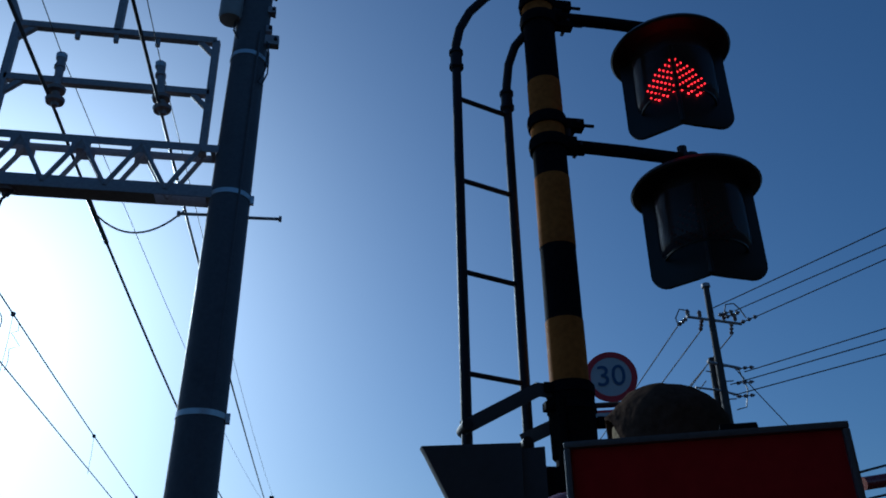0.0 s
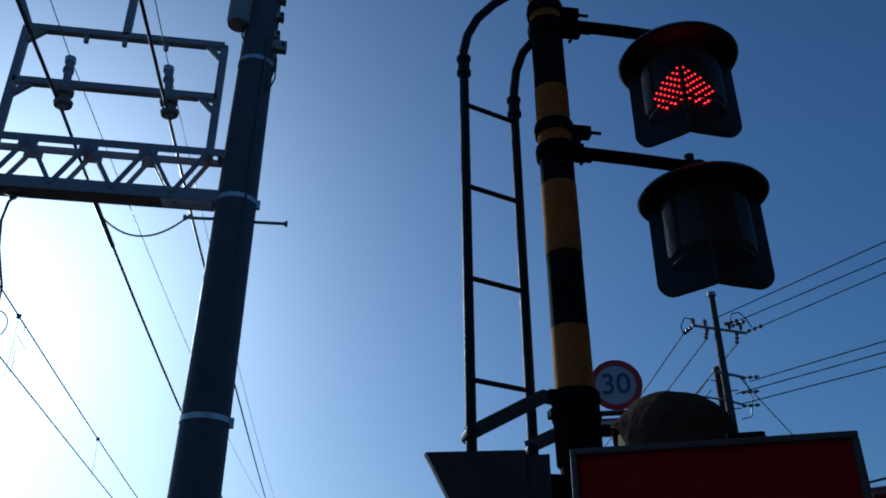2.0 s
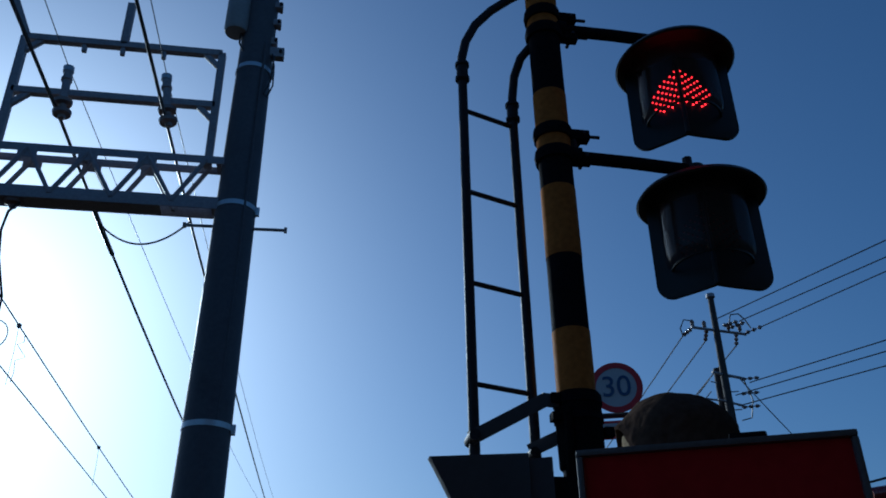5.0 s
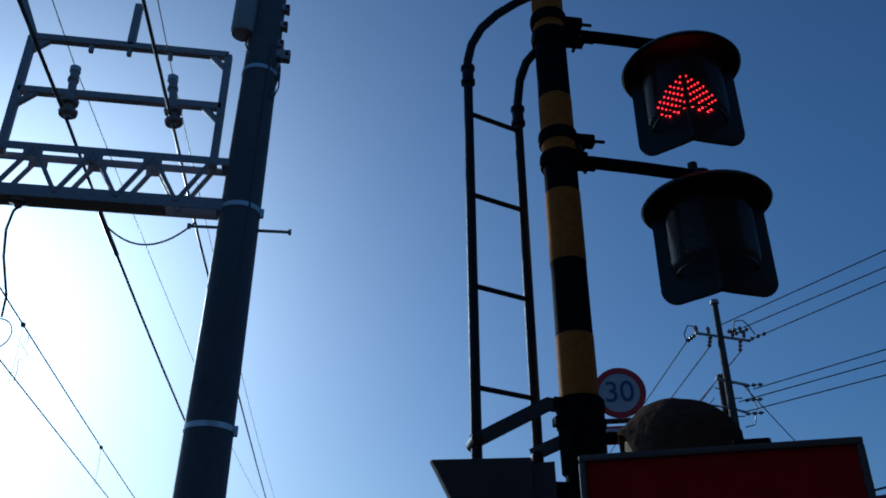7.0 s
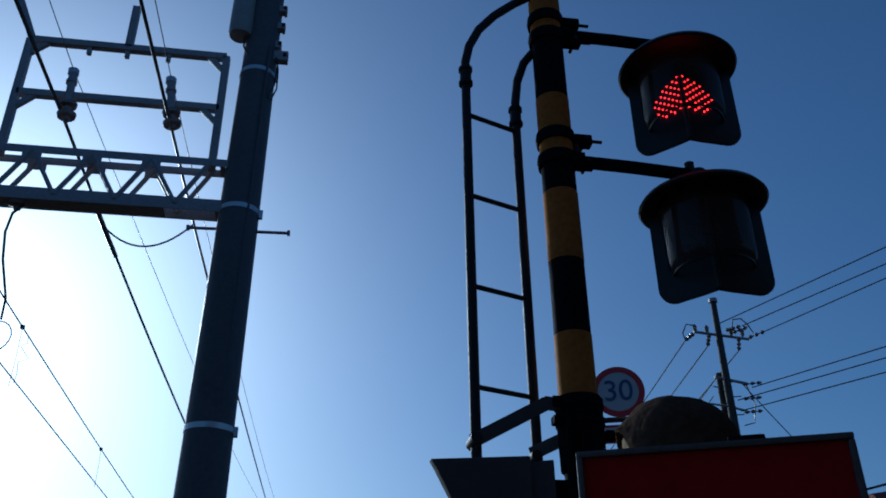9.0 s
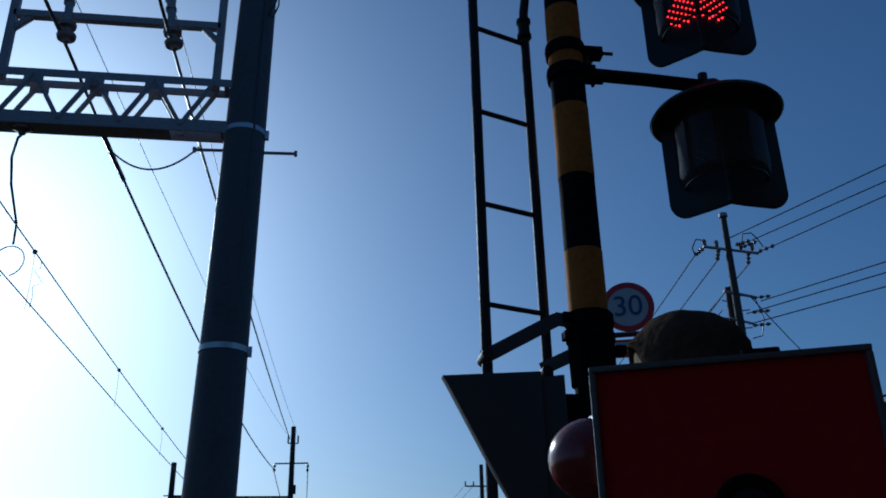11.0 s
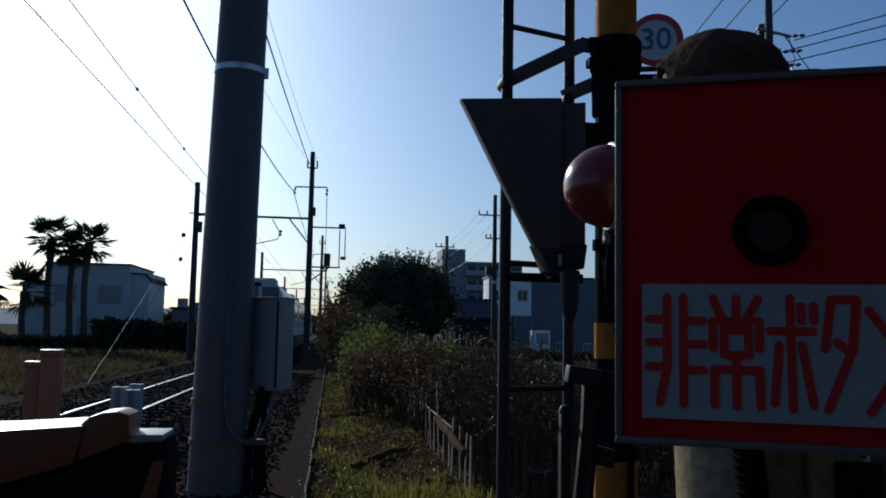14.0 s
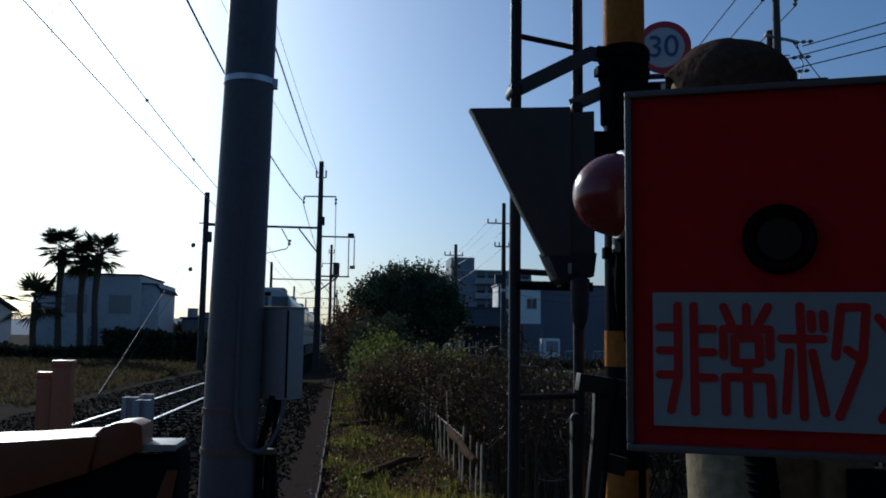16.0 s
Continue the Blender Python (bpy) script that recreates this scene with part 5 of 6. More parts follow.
def build_back_fence():
    t = thing("garden_fence", "row of thin pale garden fence pickets", "fence", at=(0, 20, 0))
    me = mesh_of(block((0, 0, 0.7), (0.025, 0.02, 1.5), 0.004), M["picket"])
    rng = random.Random(42)
    for i in range(15):
        o = new("picket", me)
        o.parent = t
        o.matrix_basis = pose(1.55 + i * 0.125, rng.uniform(-0.1, 0.1), rng.uniform(-0.06, 0.06), 0, rng.uniform(-2, 2), 0)
    part("rail", tube([(1.5, 0.02, 1.15), (3.4, 0.02, 1.15)], 0.015, 6), M["picket"], t)
    part("rail", tube([(1.5, 0.02, 0.4), (3.4, 0.02, 0.4)], 0.015, 6), M["picket"], t)


build_back_fence()
solo("fallen_rail", tube([(1.31, 8.5, 0.33), (1.285, 9.0, 0.36), (1.3, 9.5, 0.39), (1.285, 10.0, 0.41), (1.3, 10.6, 0.42)], 0.03, 10, radii=[0.03, 0.046, 0.04, 0.05, 0.034]), M["log"], "weathered brown log lying along the low fence", "log")


def bush(name, centre, size, count, leaf, material, label, seed, twigs=60, twiglen=0.5, lean=0.35):
    """A shrub: stems from the ground, twigs, and small leaves round their tips."""
    rng = random.Random(seed)
    t = thing(name, label, "bush", "shrubs", (centre[0], centre[1], 0))
    stems, lv = bmesh.new(), bmesh.new()
    tips = []
    for _ in range(twigs):
        a, r = rng.uniform(0, 6.28), rng.random() ** 0.6
        bx, by = math.cos(a) * r * size[0] * 0.5, math.sin(a) * r * size[1] * 0.5
        h = size[2] * rng.uniform(0.55, 1.05) * (1 - 0.25 * r)
        tx, ty = bx + rng.gauss(0, lean) * size[0] * 0.35, by + rng.gauss(0, lean) * size[1] * 0.35
        p = [(bx, by, -0.06), ((bx + tx) / 2 + rng.gauss(0, 0.04), (by + ty) / 2 + rng.gauss(0, 0.04), h * 0.5), (tx, ty, h)]
        tube(p, 0.008, 4, stems, False, [0.011, 0.007, 0.003])
        for _k in range(4):
            f = rng.uniform(0.3, 1.0)
            q = Vector(p[1]).lerp(Vector(p[2]), (f - 0.3) / 0.7) if f > 0.45 else Vector(p[0]).lerp(Vector(p[1]), f / 0.45)
            d = Vector((rng.gauss(0, 1), rng.gauss(0, 1), rng.gauss(0.3, 0.7))).normalized() * twiglen * rng.uniform(0.3, 1.0)
            m = q + d * 0.5 + Vector((rng.gauss(0, 0.03), rng.gauss(0, 0.03), 0.02))
            tube([q, m, q + d], 0.004, 3, stems, False, [0.005, 0.0035, 0.002])
            tips += [m, q + d, q + d * 0.8]
        tips.append(Vector(p[2]))
    pts = []
    for _ in range(count):
        c = rng.choice(tips)
        g = (c[0] + rng.gauss(0, 0.09), c[1] + rng.gauss(0, 0.09), max(0.02, c[2] + rng.gauss(0, 0.08)))
        if material in ("drybush", "redleaf") and g[2] < 0.45 and rng.random() < 0.85:
            continue
        pts.append(g)
    if material in ("drybush", "redleaf"):
        patch = {p: noise.noise(Vector(p) * 1.6 + Vector((seed, 0, 0))) for p in pts}
        olive, pale = bmesh.new(), bmesh.new()
        leaves(olive, [p for p in pts if patch[p] > 0.27], leaf * 0.9, rng)
        # pale leaves imitate sun sparkle on the shrub
        leaves(pale, [p for p in pts if patch[p] < 0.1 and rng.random() < 0.1], leaf * 0.75, rng)
        part("green_foliage", olive, M["olive"], t, "patches of olive green leaves", False)
        part("bleached_leaves", pale, M["litterpale"], t, "scattered pale leaves standing in for sun sparkle", False)
        # gaps where the stems show bare
        pts = [p for p in pts if patch[p] <= 0.27 and not (-0.34 < patch[p] < -0.2)]
    leaves(lv, pts, leaf, rng)
    # curled stems in a pale colour stand in for glints on sunlit twigs
    if centre[1] < 12 and material != "hedge":
        for _ in range(46):
            a, r = rng.uniform(0, 6.28), rng.random() ** 0.5 * 0.55
            p = Vector((math.cos(a) * r * size[0], math.sin(a) * r * size[1] - 0.2, size[2] * rng.uniform(0.15, 0.95)))
            d = Vector((rng.gauss(0, 1), rng.gauss(0, 0.6), rng.gauss(0, 0.6))).normalized() * rng.uniform(0.05, 0.13)
            up = Vector((0, 0, rng.uniform(-0.05, 0.07)))
            part("dead_stem", tube([p - d, p - d * 0.4 + up * 0.8, p + d * 0.4 + up, p + d], 0.003, 4, None, False, [0.002, 0.003, 0.003, 0.0015]), M["deadstem"], t, "pale curling stem standing in for a twig glint", False)
    part("branchwork", stems, M["twig"], t, "thin brown stems", False)
    part("foliage", lv, M[material], t, "", False)


bush("dry_bush", (2.05, 8.7), (1.2, 1.8, 1.5), 1500, 0.04, "drybush", "dry leggy shrub with brown leaves by the fence", 51, 150, 0.45)
bush("dry_bush", (1.98, 10.6), (1.3, 2.0, 1.55), 2600, 0.042, "drybush", "dry shrub with brown leaves growing through the fence", 52, 130)
bush("dry_bush", (1.88, 12.8), (1.4, 2.2, 1.36), 3300, 0.048, "drybush", "dry shrub with brown leaves growing through the fence", 53, 130)
bush("dry_bush", (1.85, 15.2), (1.6, 2.4, 1.3), 4000, 0.052, "redleaf", "reddish brown shrub leaning over the fence", 54, 90)
bush("dry_bush", (1.75, 17.8), (1.7, 2.6, 1.28), 4200, 0.06, "redleaf", "reddish brown shrub leaning over the fence", 55, 80)
bush("dry_bush", (0.9, 16.4), (1.25, 2.4, 1.3), 3600, 0.055, "redleaf", "reddish brown shrub hanging out over the verge", 65, 80)
bush("dry_bush", (3.2, 9.6), (1.6, 2.2, 0.9), 2200, 0.042, "drybush", "dry tangled shrub behind the signal mast", 56, 90)
bush("dry_bush", (3.6, 12.5), (1.8, 2.4, 0.85), 2400, 0.048, "drybush", "dry tangled shrub behind the signal mast", 57, 80)
bush("dry_bush", (4.6, 11.2), (1.8, 2.4, 0.8), 3600, 0.055, "hedge", "dark tangled shrub behind the signal mast", 58, 80)
bush("dry_bush", (4.2, 15.5), (3.2, 2.4, 0.95), 4200, 0.06, "hedge", "dark tangled shrub behind the signal mast", 64, 110)
bush("ivy_bush", (1.05, 22.5), (1.2, 2.4, 1.7), 4600, 0.09, "ivy", "sunlit green ivy bush beside the walkway", 59, 70)
bush("ivy_bush", (0.8, 20.5), (0.8, 2.0, 1.2), 3200, 0.08, "ivy", "sunlit green ivy bush beside the walkway", 60, 50)
bush("ivy_bush", (2.2, 19.0), (0.9, 1.0, 1.5), 1800, 0.07, "ivy", "small green climber on the garden fence", 61, 30)
bush("red_bush", (0.35, 30), (1.6, 3.0, 2.7), 5200, 0.1, "redleaf", "reddish shrub under the dark tree", 62, 60)
bush("red_bush", (1.1, 26), (2.0, 3.0, 2.3), 6200, 0.1, "hedge", "dark green shrub under the tree", 63, 60)


def build_tree(centre, size, clumps, per, leaf, material, label, seed, trunk_h):
    """A broad tree: tapered trunk, limbs to every clump, and a crown of small leaves with gaps."""
    rng = random.Random(seed)
    t = thing("tree", label, "tree", "trees", (centre[0], centre[1], 0))
    wood = tube([(0, 0, -0.1), (0.05, 0, trunk_h * 0.5), (0, 0.05, trunk_h)], 0.2, 9, radii=[0.26, 0.2, 0.14])
    crown = bmesh.new()
    cz = centre[2]
    for _ in range(clumps):
        while True:
            p = Vector((rng.uniform(-1, 1), rng.uniform(-1, 1), rng.uniform(-1, 1)))
            if p.length < 1 and p.length > 0.35:
                break
        k = 1 + 0.16 * noise.noise(p * 2.3 + Vector((seed, 0, 0)))
        c = Vector((p.x * size[0] * k, p.y * size[1] * k, cz + p.z * size[2] * k))
        s = 0.27 * rng.uniform(0.6, 1.25)
        tube([(0, 0.05, trunk_h * 0.8), Vector((0, 0, trunk_h)).lerp(c, 0.5) + Vector((0, 0, 0.1)), c], 0.03, 4, wood, False, [0.06, 0.035, 0.008])
        leaves(crown, [(c.x + rng.gauss(0, s), c.y + rng.gauss(0, s), c.z + rng.gauss(0, s * 0.8)) for _k in range(per)], leaf, rng)
        if p.z > 0.1 or abs(p.x) > 0.6:
            tip = c + Vector((p.x * 0.5, p.y * 0.3, abs(p.z) * 0.6 + 0.15)) * rng.uniform(0.5, 1.1)
            tube([c, tip], 0.01, 3, wood, False, [0.012, 0.004])
            leaves(crown, [c.lerp(tip, rng.random()) + Vector((rng.gauss(0, 0.06), rng.gauss(0, 0.06), rng.gauss(0, 0.06))) for _k in range(22)], leaf, rng)
    part("trunk", wood, M["bark"], t, "", False)
    part("crown", crown, M[material], t, "", False)


build_tree((2.55, 36, 2.72), (2.15, 2.1, 1.74), 250, 115, 0.12, "leaf", "broad dark evergreen tree with an uneven crown", 71, 1.6)
build_tree((3.75, 37.5, 2.65), (1.35, 1.5, 1.9), 140, 100, 0.115, "leaf", "dark evergreen tree beside the larger one", 72, 1.6)
build_tree((0.9, 37, 2.0), (1.1, 1.4, 1.3), 90, 70, 0.13, "redleaf", "smaller tree with reddish leaves", 73, 1.2)


# ---- buildings on the right ----
def window(t, x, y, z, w, h, name="window"):
    """A window in a wall that faces -y."""
    win = part(name, block((x, y - 0.02, z), (w, 0.06, h), 0.01), M["frame"], t, "pale framed window")
    part("pane", block((x - w * 0.24, y - 0.053, z), (w * 0.42, 0.012, h * 0.86), 0), M["darkglass"], win)
    part("pane", block((x + w * 0.24, y - 0.053, z), (w * 0.42, 0.012, h * 0.86), 0), M["darkglass"], win)
    return win


def build_white_house():
    t = thing("white_house", "boxy two-storey house with pale rendered walls", "house", at=(0, 65, 0))
    part("wall", block((13.3, 1.25, 2.85), (3.3, 2.5, 5.7), 0.02), M["render"], t, "pale rendered wall")
    part("roof", block((13.3, 1.25, 5.75), (3.5, 2.7, 0.12), 0.02), M["palegrey"], t)
    part("lower_wing", block((14.2, -0.4, 1.4), (1.6, 0.8, 2.8), 0.02), M["navy"], t)
    window(t, 14.25, 0, 4.35, 0.8, 0.85)
    window(t, 12.6, 0, 4.3, 0.8, 0.85)
    part("drain_pipe", tube([(11.72, -0.06, 5.6), (11.72, -0.06, 0)], 0.05, 8), M["steel"], t)


build_white_house()


def build_dark_house():
    t = thing("dark_house", "dark slate-clad two-storey house", "house", at=(0, 66, 0))
    part("wall", block((18.1, 3, 2.9), (6.2, 6, 5.8), 0.02), M["navy"], t, "dark slate cladding")
    part("roof", block((18.1, 3, 5.86), (6.4, 6.2, 0.12), 0.02), M["roof"], t)
    w = part("balcony", block((21.2, -0.4, 3.1), (1.6, 0.8, 0.12), 0.02), M["palegrey"], t, "pale balcony slab")
    for i in range(7):
        part("baluster", block((20.5 + i * 0.22, -0.75, 3.6), (0.04, 0.04, 0.9), 0), M["frame"], w)
    part("balcony_rail", block((21.2, -0.75, 4.05), (1.6, 0.06, 0.06), 0.01), M["frame"], w)
    window(t, 21.2, 0, 4.3, 1.3, 1.6)


build_dark_house()


def build_block_of_flats():
    t = thing("apartment_block", "distant flat-roofed apartment block with rows of balconies", "apartment block", at=(0, 160, 0))
    part("wall", block((27.5, 6, 7.2), (15.0, 12, 14.4), 0.05), M["flats"], t, "grey rendered wall")
    part("stair_tower", block((22.0, 5, 8.5), (4.4, 9, 17.0), 0.05), M["flats"], t, "grey stair tower")
    part("roof_edge", block((27.5, 5.9, 14.5), (15.3, 12.3, 0.3), 0.05), M["parapet"], t)
    for k in range(5):
        z = 1.6 + 2.75 * k
        b = part("balcony", block((29.5, -0.55, z), (10.6, 1.1, 0.9), 0.03), M["parapet"], t, "long pale balcony parapet")
        part("slab", block((29.5, -0.5, z - 0.55), (10.8, 1.2, 0.2), 0.02), M["palegrey"], b)
        for i in range(5):
            w = part("window", block((25.4 + i * 2.1, -0.03, z + 1.2), (1.5, 0.06, 1.5), 0.02), M["darkglass"], t)
        part("tower_window", block((22.0, 0.47, z + 1.0), (0.9, 0.06, 0.9), 0.02), M["darkglass"], t)


build_block_of_flats()


def gable_house(name, label, at, w, d, h, rise, wall="housewall", rz=0.0, windows=()):
    """A house with a pitched roof whose ridge runs along x."""
    t = thing(name, label, "house", "", at, rz)
    bm = block((0, d / 2, h / 2), (w, d, h), 0.02)
    part("wall", bm, M[wall], t)
    for s in (-1, 1):
        y0, y1 = (-0.4, d / 2) if s < 0 else (d + 0.4, d / 2)
        rf = slab([(0, 0), (1, 0), (1, 1), (0, 1)], 0.14)
        L = math.hypot(y1 - y0, rise)
        a = math.atan2(rise, (y1 - y0))
        bmesh.ops.transform(rf, matrix=Matrix.Translation((-w / 2 - 0.35, y0, h - 0.02)) @ Matrix.Rotation(a - math.pi / 2, 4, "X") @ Matrix.Diagonal((w + 0.7, 1, L + 0.03, 1)), verts=rf.verts)
        bmesh.ops.recalc_face_normals(rf, faces=rf.faces)
        part("roof", rf, M["roof"], t, "grey tiled roof slope")
    for s in (-1, 1):
        bm = bmesh.new()
        x = s * (w / 2 - 0.1)
        tri = [bm.verts.new((x, 0, h)), bm.verts.new((x, d, h)), bm.verts.new((x, d / 2, h + rise * 0.93))]
        f = bm.faces.new(tri)
        ext = bmesh.ops.extrude_face_region(bm, geom=[f])
        bmesh.ops.translate(bm, vec=(0.1 * s, 0, 0), verts=[v for v in ext["geom"] if isinstance(v, bmesh.types.BMVert)])
        bmesh.ops.recalc_face_normals(bm, faces=bm.faces)
        part("gable", bm, M[wall], t)
    for x, z, ww, hh in windows:
        window(t, x, 0, z, ww, hh)
    return t


gable_house("tiled_house", "low tiled-roof house behind the fence", (10.2, 62, 0), 3.2, 5, 2.6, 1.3, "darkwall")


def flat_house():
    t = thing("grey_house", "grey flat-topped house beyond the track, wall colour lightened for haze", "house", at=(0, 55, 0))
    part("wall", block((-14.95, 3.5, 2.6), (4.9, 7, 5.2), 0.03), M["housewall"], t, "grey rendered wall")
    part("roof_edge", block((-14.95, 3.5, 5.22), (5.1, 7.2, 0.1), 0.02), M["roof"], t)
    part("annex_wall", block((-11.95, 3.0, 2.38), (1.1, 5, 4.76), 0.03), M["housewall"], t)
    part("annex_roof", slab([(-12.5, 4.76), (-11.6, 4.74), (-11.2, 4.25), (-11.3, 4.2), (-11.68, 4.66), (-12.5, 4.68)], 5.2, 0.0, pose(0, 0.4, 0)), M["roof"], t)
    part("side_wing", block((-18.15, 3.0, 2.0), (1.5, 5, 4.0), 0.03), M["housewall"], t)
    part("wing_roof", block((-18.2, 3.0, 4.06), (1.6, 5.3, 0.12), 0.02, Matrix.Rotation(radians(-6), 4, "Y")), M["roof"], t)
    for x, z in ((-16.2, 3.4), (-13.6, 3.4), (-14.8, 1.4)):
        part("shutter", block((x, -0.02, z), (1.3, 0.06, 1.1), 0.01), M["palegrey"], t, "closed grey shutter")


flat_house()
cable("service_cable", sag((-30, 52, 5.3), (-17.3, 55, 5.2), 0.15), 0.02, "service cable running to the grey house")
gable_house("far_house", "low dark house far beyond the track", (-10.6, 75, 0), 3.2, 6, 2.6, 0.9)
gable_house("far_house", "low dark house far beyond the track", (-26.5, 58, 0), 6.0, 7, 3.1, 0.8)


def build_vending():
    t = thing("vending_machine", "pale drinks vending machine standing by the road", "vending machine", at=(14.2, 59, 0))
    part("body", block((0, 0, 0.83), (1.3, 0.7, 1.75), 0.03), M["render"], t, "pale cabinet body")
    part("front_window", block((0.1, -0.36, 1.15), (0.85, 0.02, 0.75), 0.01), M["cabinet"], t)
    part("slot", block((0.2, -0.36, 0.35), (0.6, 0.02, 0.18), 0.01), M["black"], t)
    part("side_strip", block((-0.58, -0.36, 0.85), (0.12, 0.02, 1.6), 0.01), M["white"], t)


build_vending()


def build_street_rail(x0, x1, y):
    t = thing("street_railing", "low pale street railing", "railing", "street railings", (x0, y, 0))
    w = x1 - x0
    for z in (0.25, 0.85):
        part("rail", tube([(0, 0, z), (w, 0, z)], 0.03, 8), M["frame"], t)
    n = int(w / 0.25)
    for i in range(n + 1):
        part("bar", tube([(i * w / n, 0, -0.05), (i * w / n, 0, 0.85)], 0.015, 6), M["frame"], t)


build_street_rail(11.5, 13.2, 60)
build_street_rail(15.6, 17.0, 60)
build_street_rail(17.6, 18.6, 60)


# ---- beyond the track on the left ----
def build_palm(x, y, h, crown_r, seed, fronds=26):
    rng = random.Random(seed)
    t = thing("palm_tree", "tall fan palm with a ragged crown", "palm tree", "palm trees", (x, y, 0))
    pts = [(0.05 * math.sin(i), 0, -0.1 + (h + 0.1) * i / 8) for i in range(9)]
    trunk = tube(pts, 0.2, 12, radii=[0.24, 0.2, 0.18, 0.17, 0.165, 0.165, 0.17, 0.22, 0.26])
    for i in range(14):
        lathe([(0.17, -0.02), (0.2, 0.0), (0.17, 0.03)], 10, (pts[4][0], 0, 0.4 + i * (h - 0.6) / 14), trunk)
    part("trunk", trunk, M["bark"], t, "ringed palm trunk")
    top = Vector(pts[-1])
    for k in range(fronds):
        a, e = rng.uniform(0, 6.28), rng.uniform(-0.85, 1.15)
        d = Vector((math.cos(a) * math.cos(e), math.sin(a) * math.cos(e), math.sin(e)))
        L = crown_r * rng.uniform(0.75, 1.1)
        bm = tube([top, top + d * L * 0.3, top + d * L * 0.55 + Vector((0, 0, -0.04))], 0.014, 4, None, False, [0.02, 0.014, 0.01])
        hub = top + d * L * 0.5
        side = d.cross(Vector((0, 0, 1)))
        side = side.normalized() if side.length > 0.1 else Vector((1, 0, 0))
        up = side.cross(d)
        for j in range(15):
            b = radians(-80 + 160 * j / 14)
            q = (d * math.cos(b) + side * math.sin(b)).normalized()
            tip = hub + q * L * 0.62 * (0.75 + 0.25 * math.cos(b)) + Vector((0, 0, -0.16 * rng.uniform(0.3, 1.3)))
            mid = hub.lerp(tip, 0.5) + up * 0.03
            n = q.cross(up).normalized() * 0.05
            v = [bm.verts.new(hub), bm.verts.new(mid + n), bm.verts.new(tip), bm.verts.new(mid - n)]
            bm.faces.new((v[0], v[1], v[2]))
            bm.faces.new((v[0], v[2], v[3]))
        part("frond", bm, M["frond"], t, "", False)


build_palm(-15.64, 50, 6.2, 1.6, 81, 38)
build_palm(-14.64, 50.6, 5.75, 1.4, 82, 32)
build_palm(-13.7, 50, 5.95, 1.55, 83, 38)
build_palm(-16.7, 49.4, 3.2, 2.0, 84, 22)


def hedge_row(name, x0, x1, y, h, material, label, seed, count, leaf, depth=1.4):
    rng = random.Random(seed)
    bm = bmesh.new()
    pts = []
    for _ in range(count):
        x = rng.uniform(x0, x1)
        top = h * (1 + 0.28 * noise.noise((x * 0.7, seed, 0)) + 0.12 * noise.noise((x * 2.9, seed, 4)))
        pts.append((x, y + rng.uniform(-depth, depth) * 0.5, top * rng.random() ** 0.75))
    leaves(bm, pts, leaf, rng)
    return solo(name, bm, M[material], label, "hedge", "", "stuff", False)


hedge_row("garden_hedge", -26, -12.2, 48.5, 0.8, "hedge", "dark low hedge in front of the grey house", 91, 15000, 0.22)
hedge_row("garden_shrubs", -12.6, -7.4, 48.5, 1.7, "hedge", "dark overgrown shrubs beside the grey house", 96, 11000, 0.26)
hedge_row("far_scrub", -12, -5.5, 62, 2.3, "hedge", "dark scrub beside the line", 92, 6000, 0.25)
hedge_row("line_scrub", -0.6, 3.0, 52, 2.6, "hedge", "dark scrub beside the walkway", 93, 5000, 0.22)
hedge_row("street_hedge", 5.0, 30, 50, 0.4, "hedge", "dark low hedge before the street", 94, 12000, 0.18)
hedge_row("far_woods", -60, 60, 330, 6.0, "hedge", "far line of dark trees at the end of the track", 95, 9000, 1.6, 12)

plate = thing("low_shed", "small dark shed beside the gantry", "shed", at=(-9.3, 60, 0))
part("wall", block((0, 0, 1.3), (2.6, 2, 2.7), 0.02), M["navy"], plate)
part("roof", block((0, 0, 2.72), (2.9, 2.3, 0.12), 0.02), M["roof"], plate)
part("vent", lathe([(0.0, 3.4), (0.35, 3.38), (0.35, 2.75), (0.3, 2.7)], 14, (-0.8, 0, 0)), M["truss"], plate)


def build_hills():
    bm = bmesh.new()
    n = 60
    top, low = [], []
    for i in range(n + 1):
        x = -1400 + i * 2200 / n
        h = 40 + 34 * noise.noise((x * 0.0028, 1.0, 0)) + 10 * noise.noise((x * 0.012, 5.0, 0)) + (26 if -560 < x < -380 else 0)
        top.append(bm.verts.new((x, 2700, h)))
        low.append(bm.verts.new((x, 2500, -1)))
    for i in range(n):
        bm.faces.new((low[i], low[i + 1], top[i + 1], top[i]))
    return solo("backdrop", bm, M["hill"], "low hills on the horizon, coloured blue for haze", "hills", kind="structure")


build_hills()


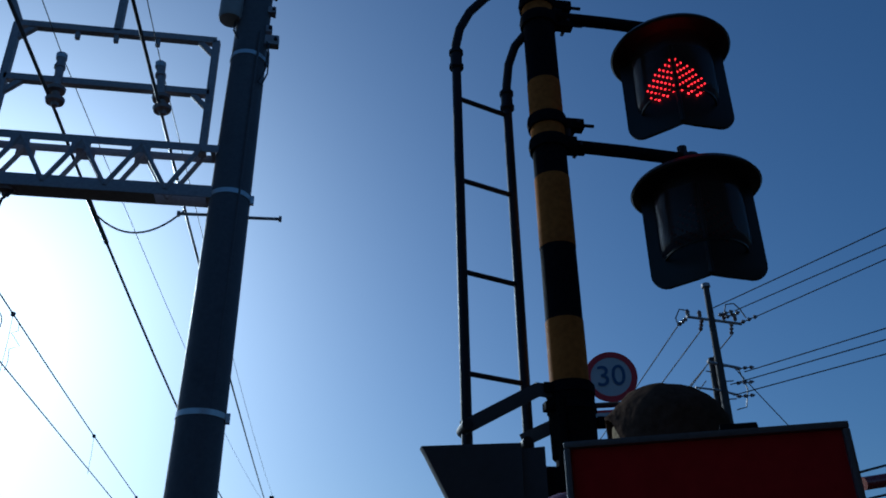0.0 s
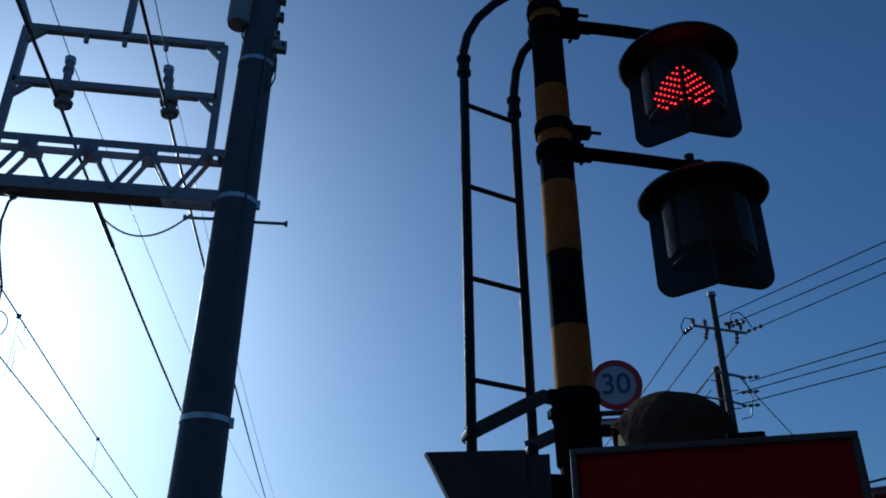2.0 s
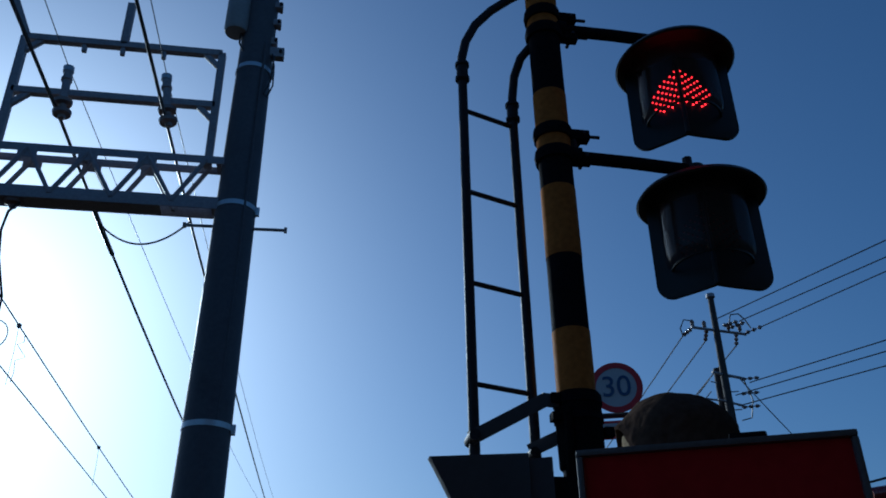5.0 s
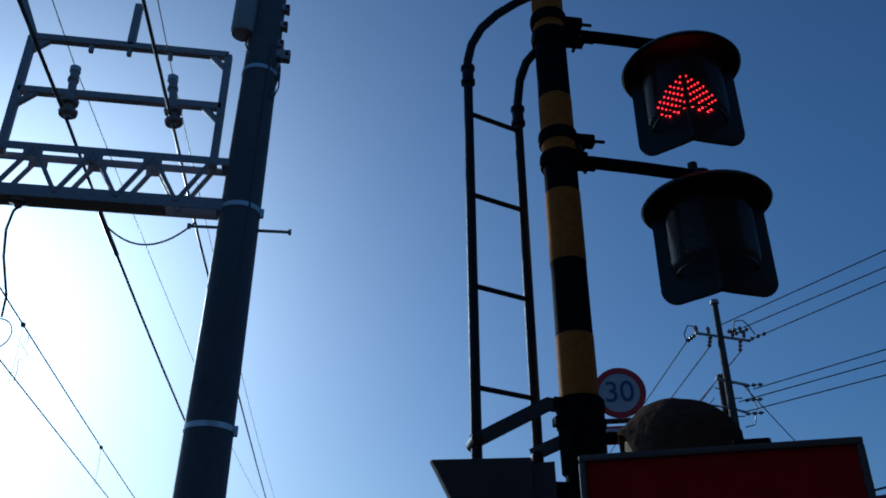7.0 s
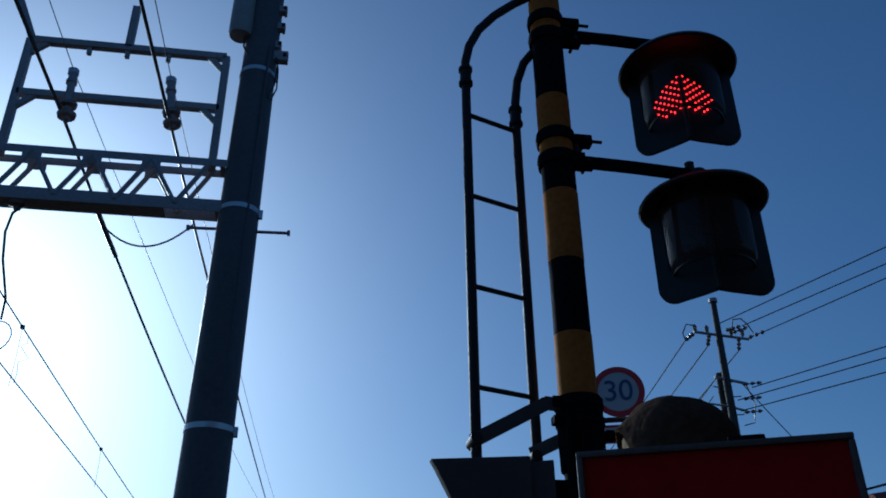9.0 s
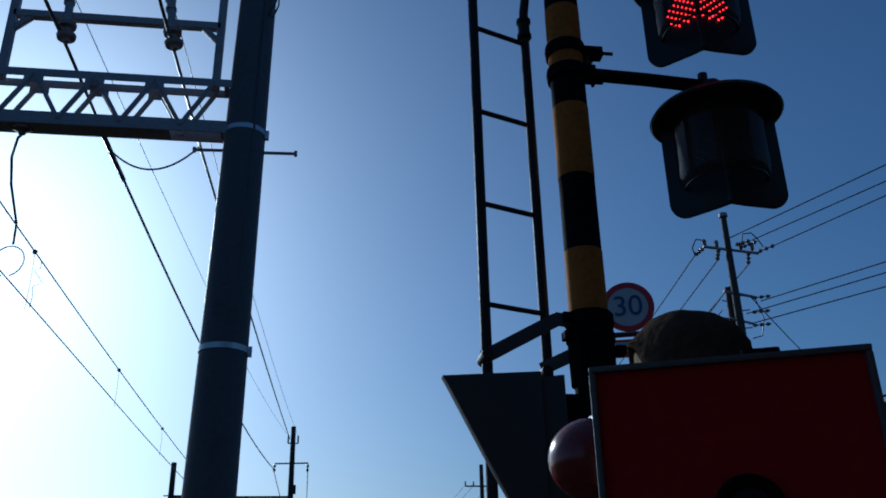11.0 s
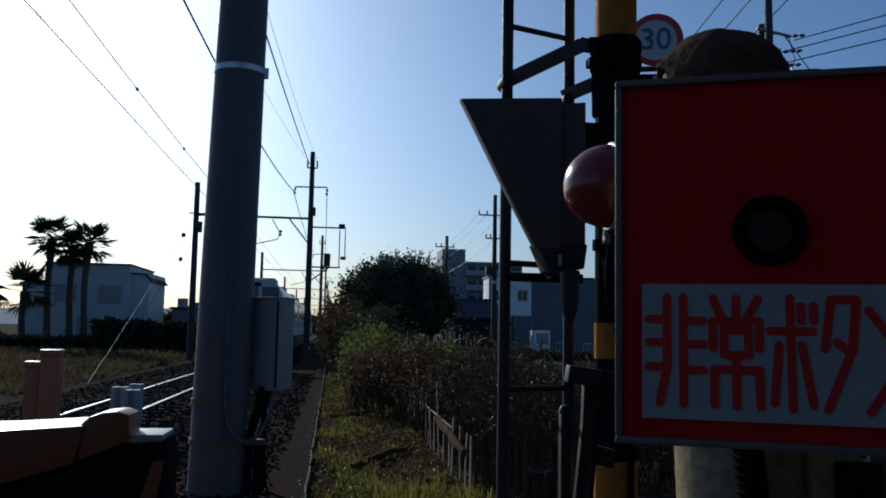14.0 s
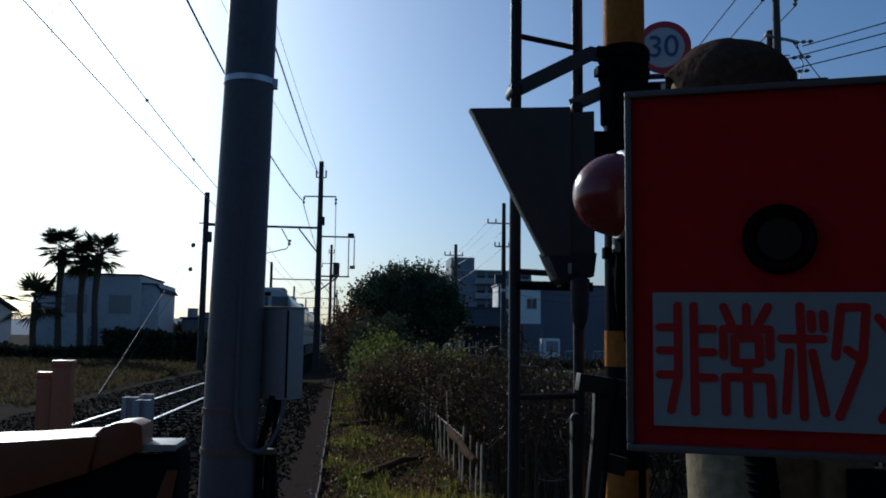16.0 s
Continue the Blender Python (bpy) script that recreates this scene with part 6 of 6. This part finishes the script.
# ---- the train waiting up the line ----
def build_train(front, cars):
    for c in range(cars):
        y0 = front + c * 20.2
        t = thing("train_car", "white electric train car with a dark blue stripe", "train car", "train cars", (TRACK, y0, 0))
        w, L = 2.78, 19.6
        out = [(-w / 2, 1.05), (-w / 2, 3.2), (-w / 2 + 0.12, 3.5), (-w / 2 + 0.5, 3.76), (0, 3.85), (w / 2 - 0.5, 3.76), (w / 2 - 0.12, 3.5), (w / 2, 3.2), (w / 2, 1.05)]
        part("body", slab(list(reversed(out)), L, 0.04), M["train"], t, "white painted body")
        part("underframe", block((0, L / 2, 0.6), (2.4, L - 1.0, 0.75), 0.04), M["under"], t, "dark underframe")
        part("skirt", block((0, 0.25, 0.7), (2.5, 0.3, 0.5), 0.04), M["under"], t)
        for s in (-1, 1):
            part("side_stripe", block((s * (w / 2 + 0.004), L / 2, 1.82), (0.008, L - 0.1, 0.4), 0), M["trainblue"], t, "dark blue stripe")
            for i in range(8):
                part("side_window", block((s * (w / 2 + 0.003), 2.2 + i * 2.2, 2.65), (0.012, 1.3, 0.85), 0), M["darkglass"], t)
        part("roof_unit", block((0, 4.5, 3.9), (1.7, 2.6, 0.28), 0.06), M["cabinet"], t)
        part("roof_unit", block((0, 13.5, 3.9), (1.7, 2.6, 0.28), 0.06), M["cabinet"], t)
        if c == 0:
            for x, ww in ((-0.88, 0.78), (0.0, 0.66), (0.88, 0.78)):
                part("windscreen", block((x, -0.01, 2.85), (ww, 0.03, 1.15), 0.02), M["darkglass"], t, "dark windscreen")
            part("front_stripe", block((0, -0.008, 1.82), (w - 0.1, 0.02, 0.42), 0), M["trainblue"], t)
            for x in (-1.0, 1.0):
                part("headlight", tube([(x, -0.03, 1.82), (x, 0.02, 1.82)], 0.09, 16), M["headlight"], t, "lit round headlight")
            part("coupler", block((0, -0.2, 0.85), (0.3, 0.5, 0.25), 0.04), M["under"], t)
            part("destination_box", block((0, -0.006, 3.55), (0.9, 0.02, 0.18), 0), M["black"], t)


build_train(41.5, 3)


# plain dark wall added out of view behind the camera to block skylight
solo("wall_south", block((3.0, -2.6, 4.0), (11.0, 0.3, 8.2), 0.02), M["darkwall"], "unseen added wall that blocks skylight from behind the camera", "wall", kind="structure")
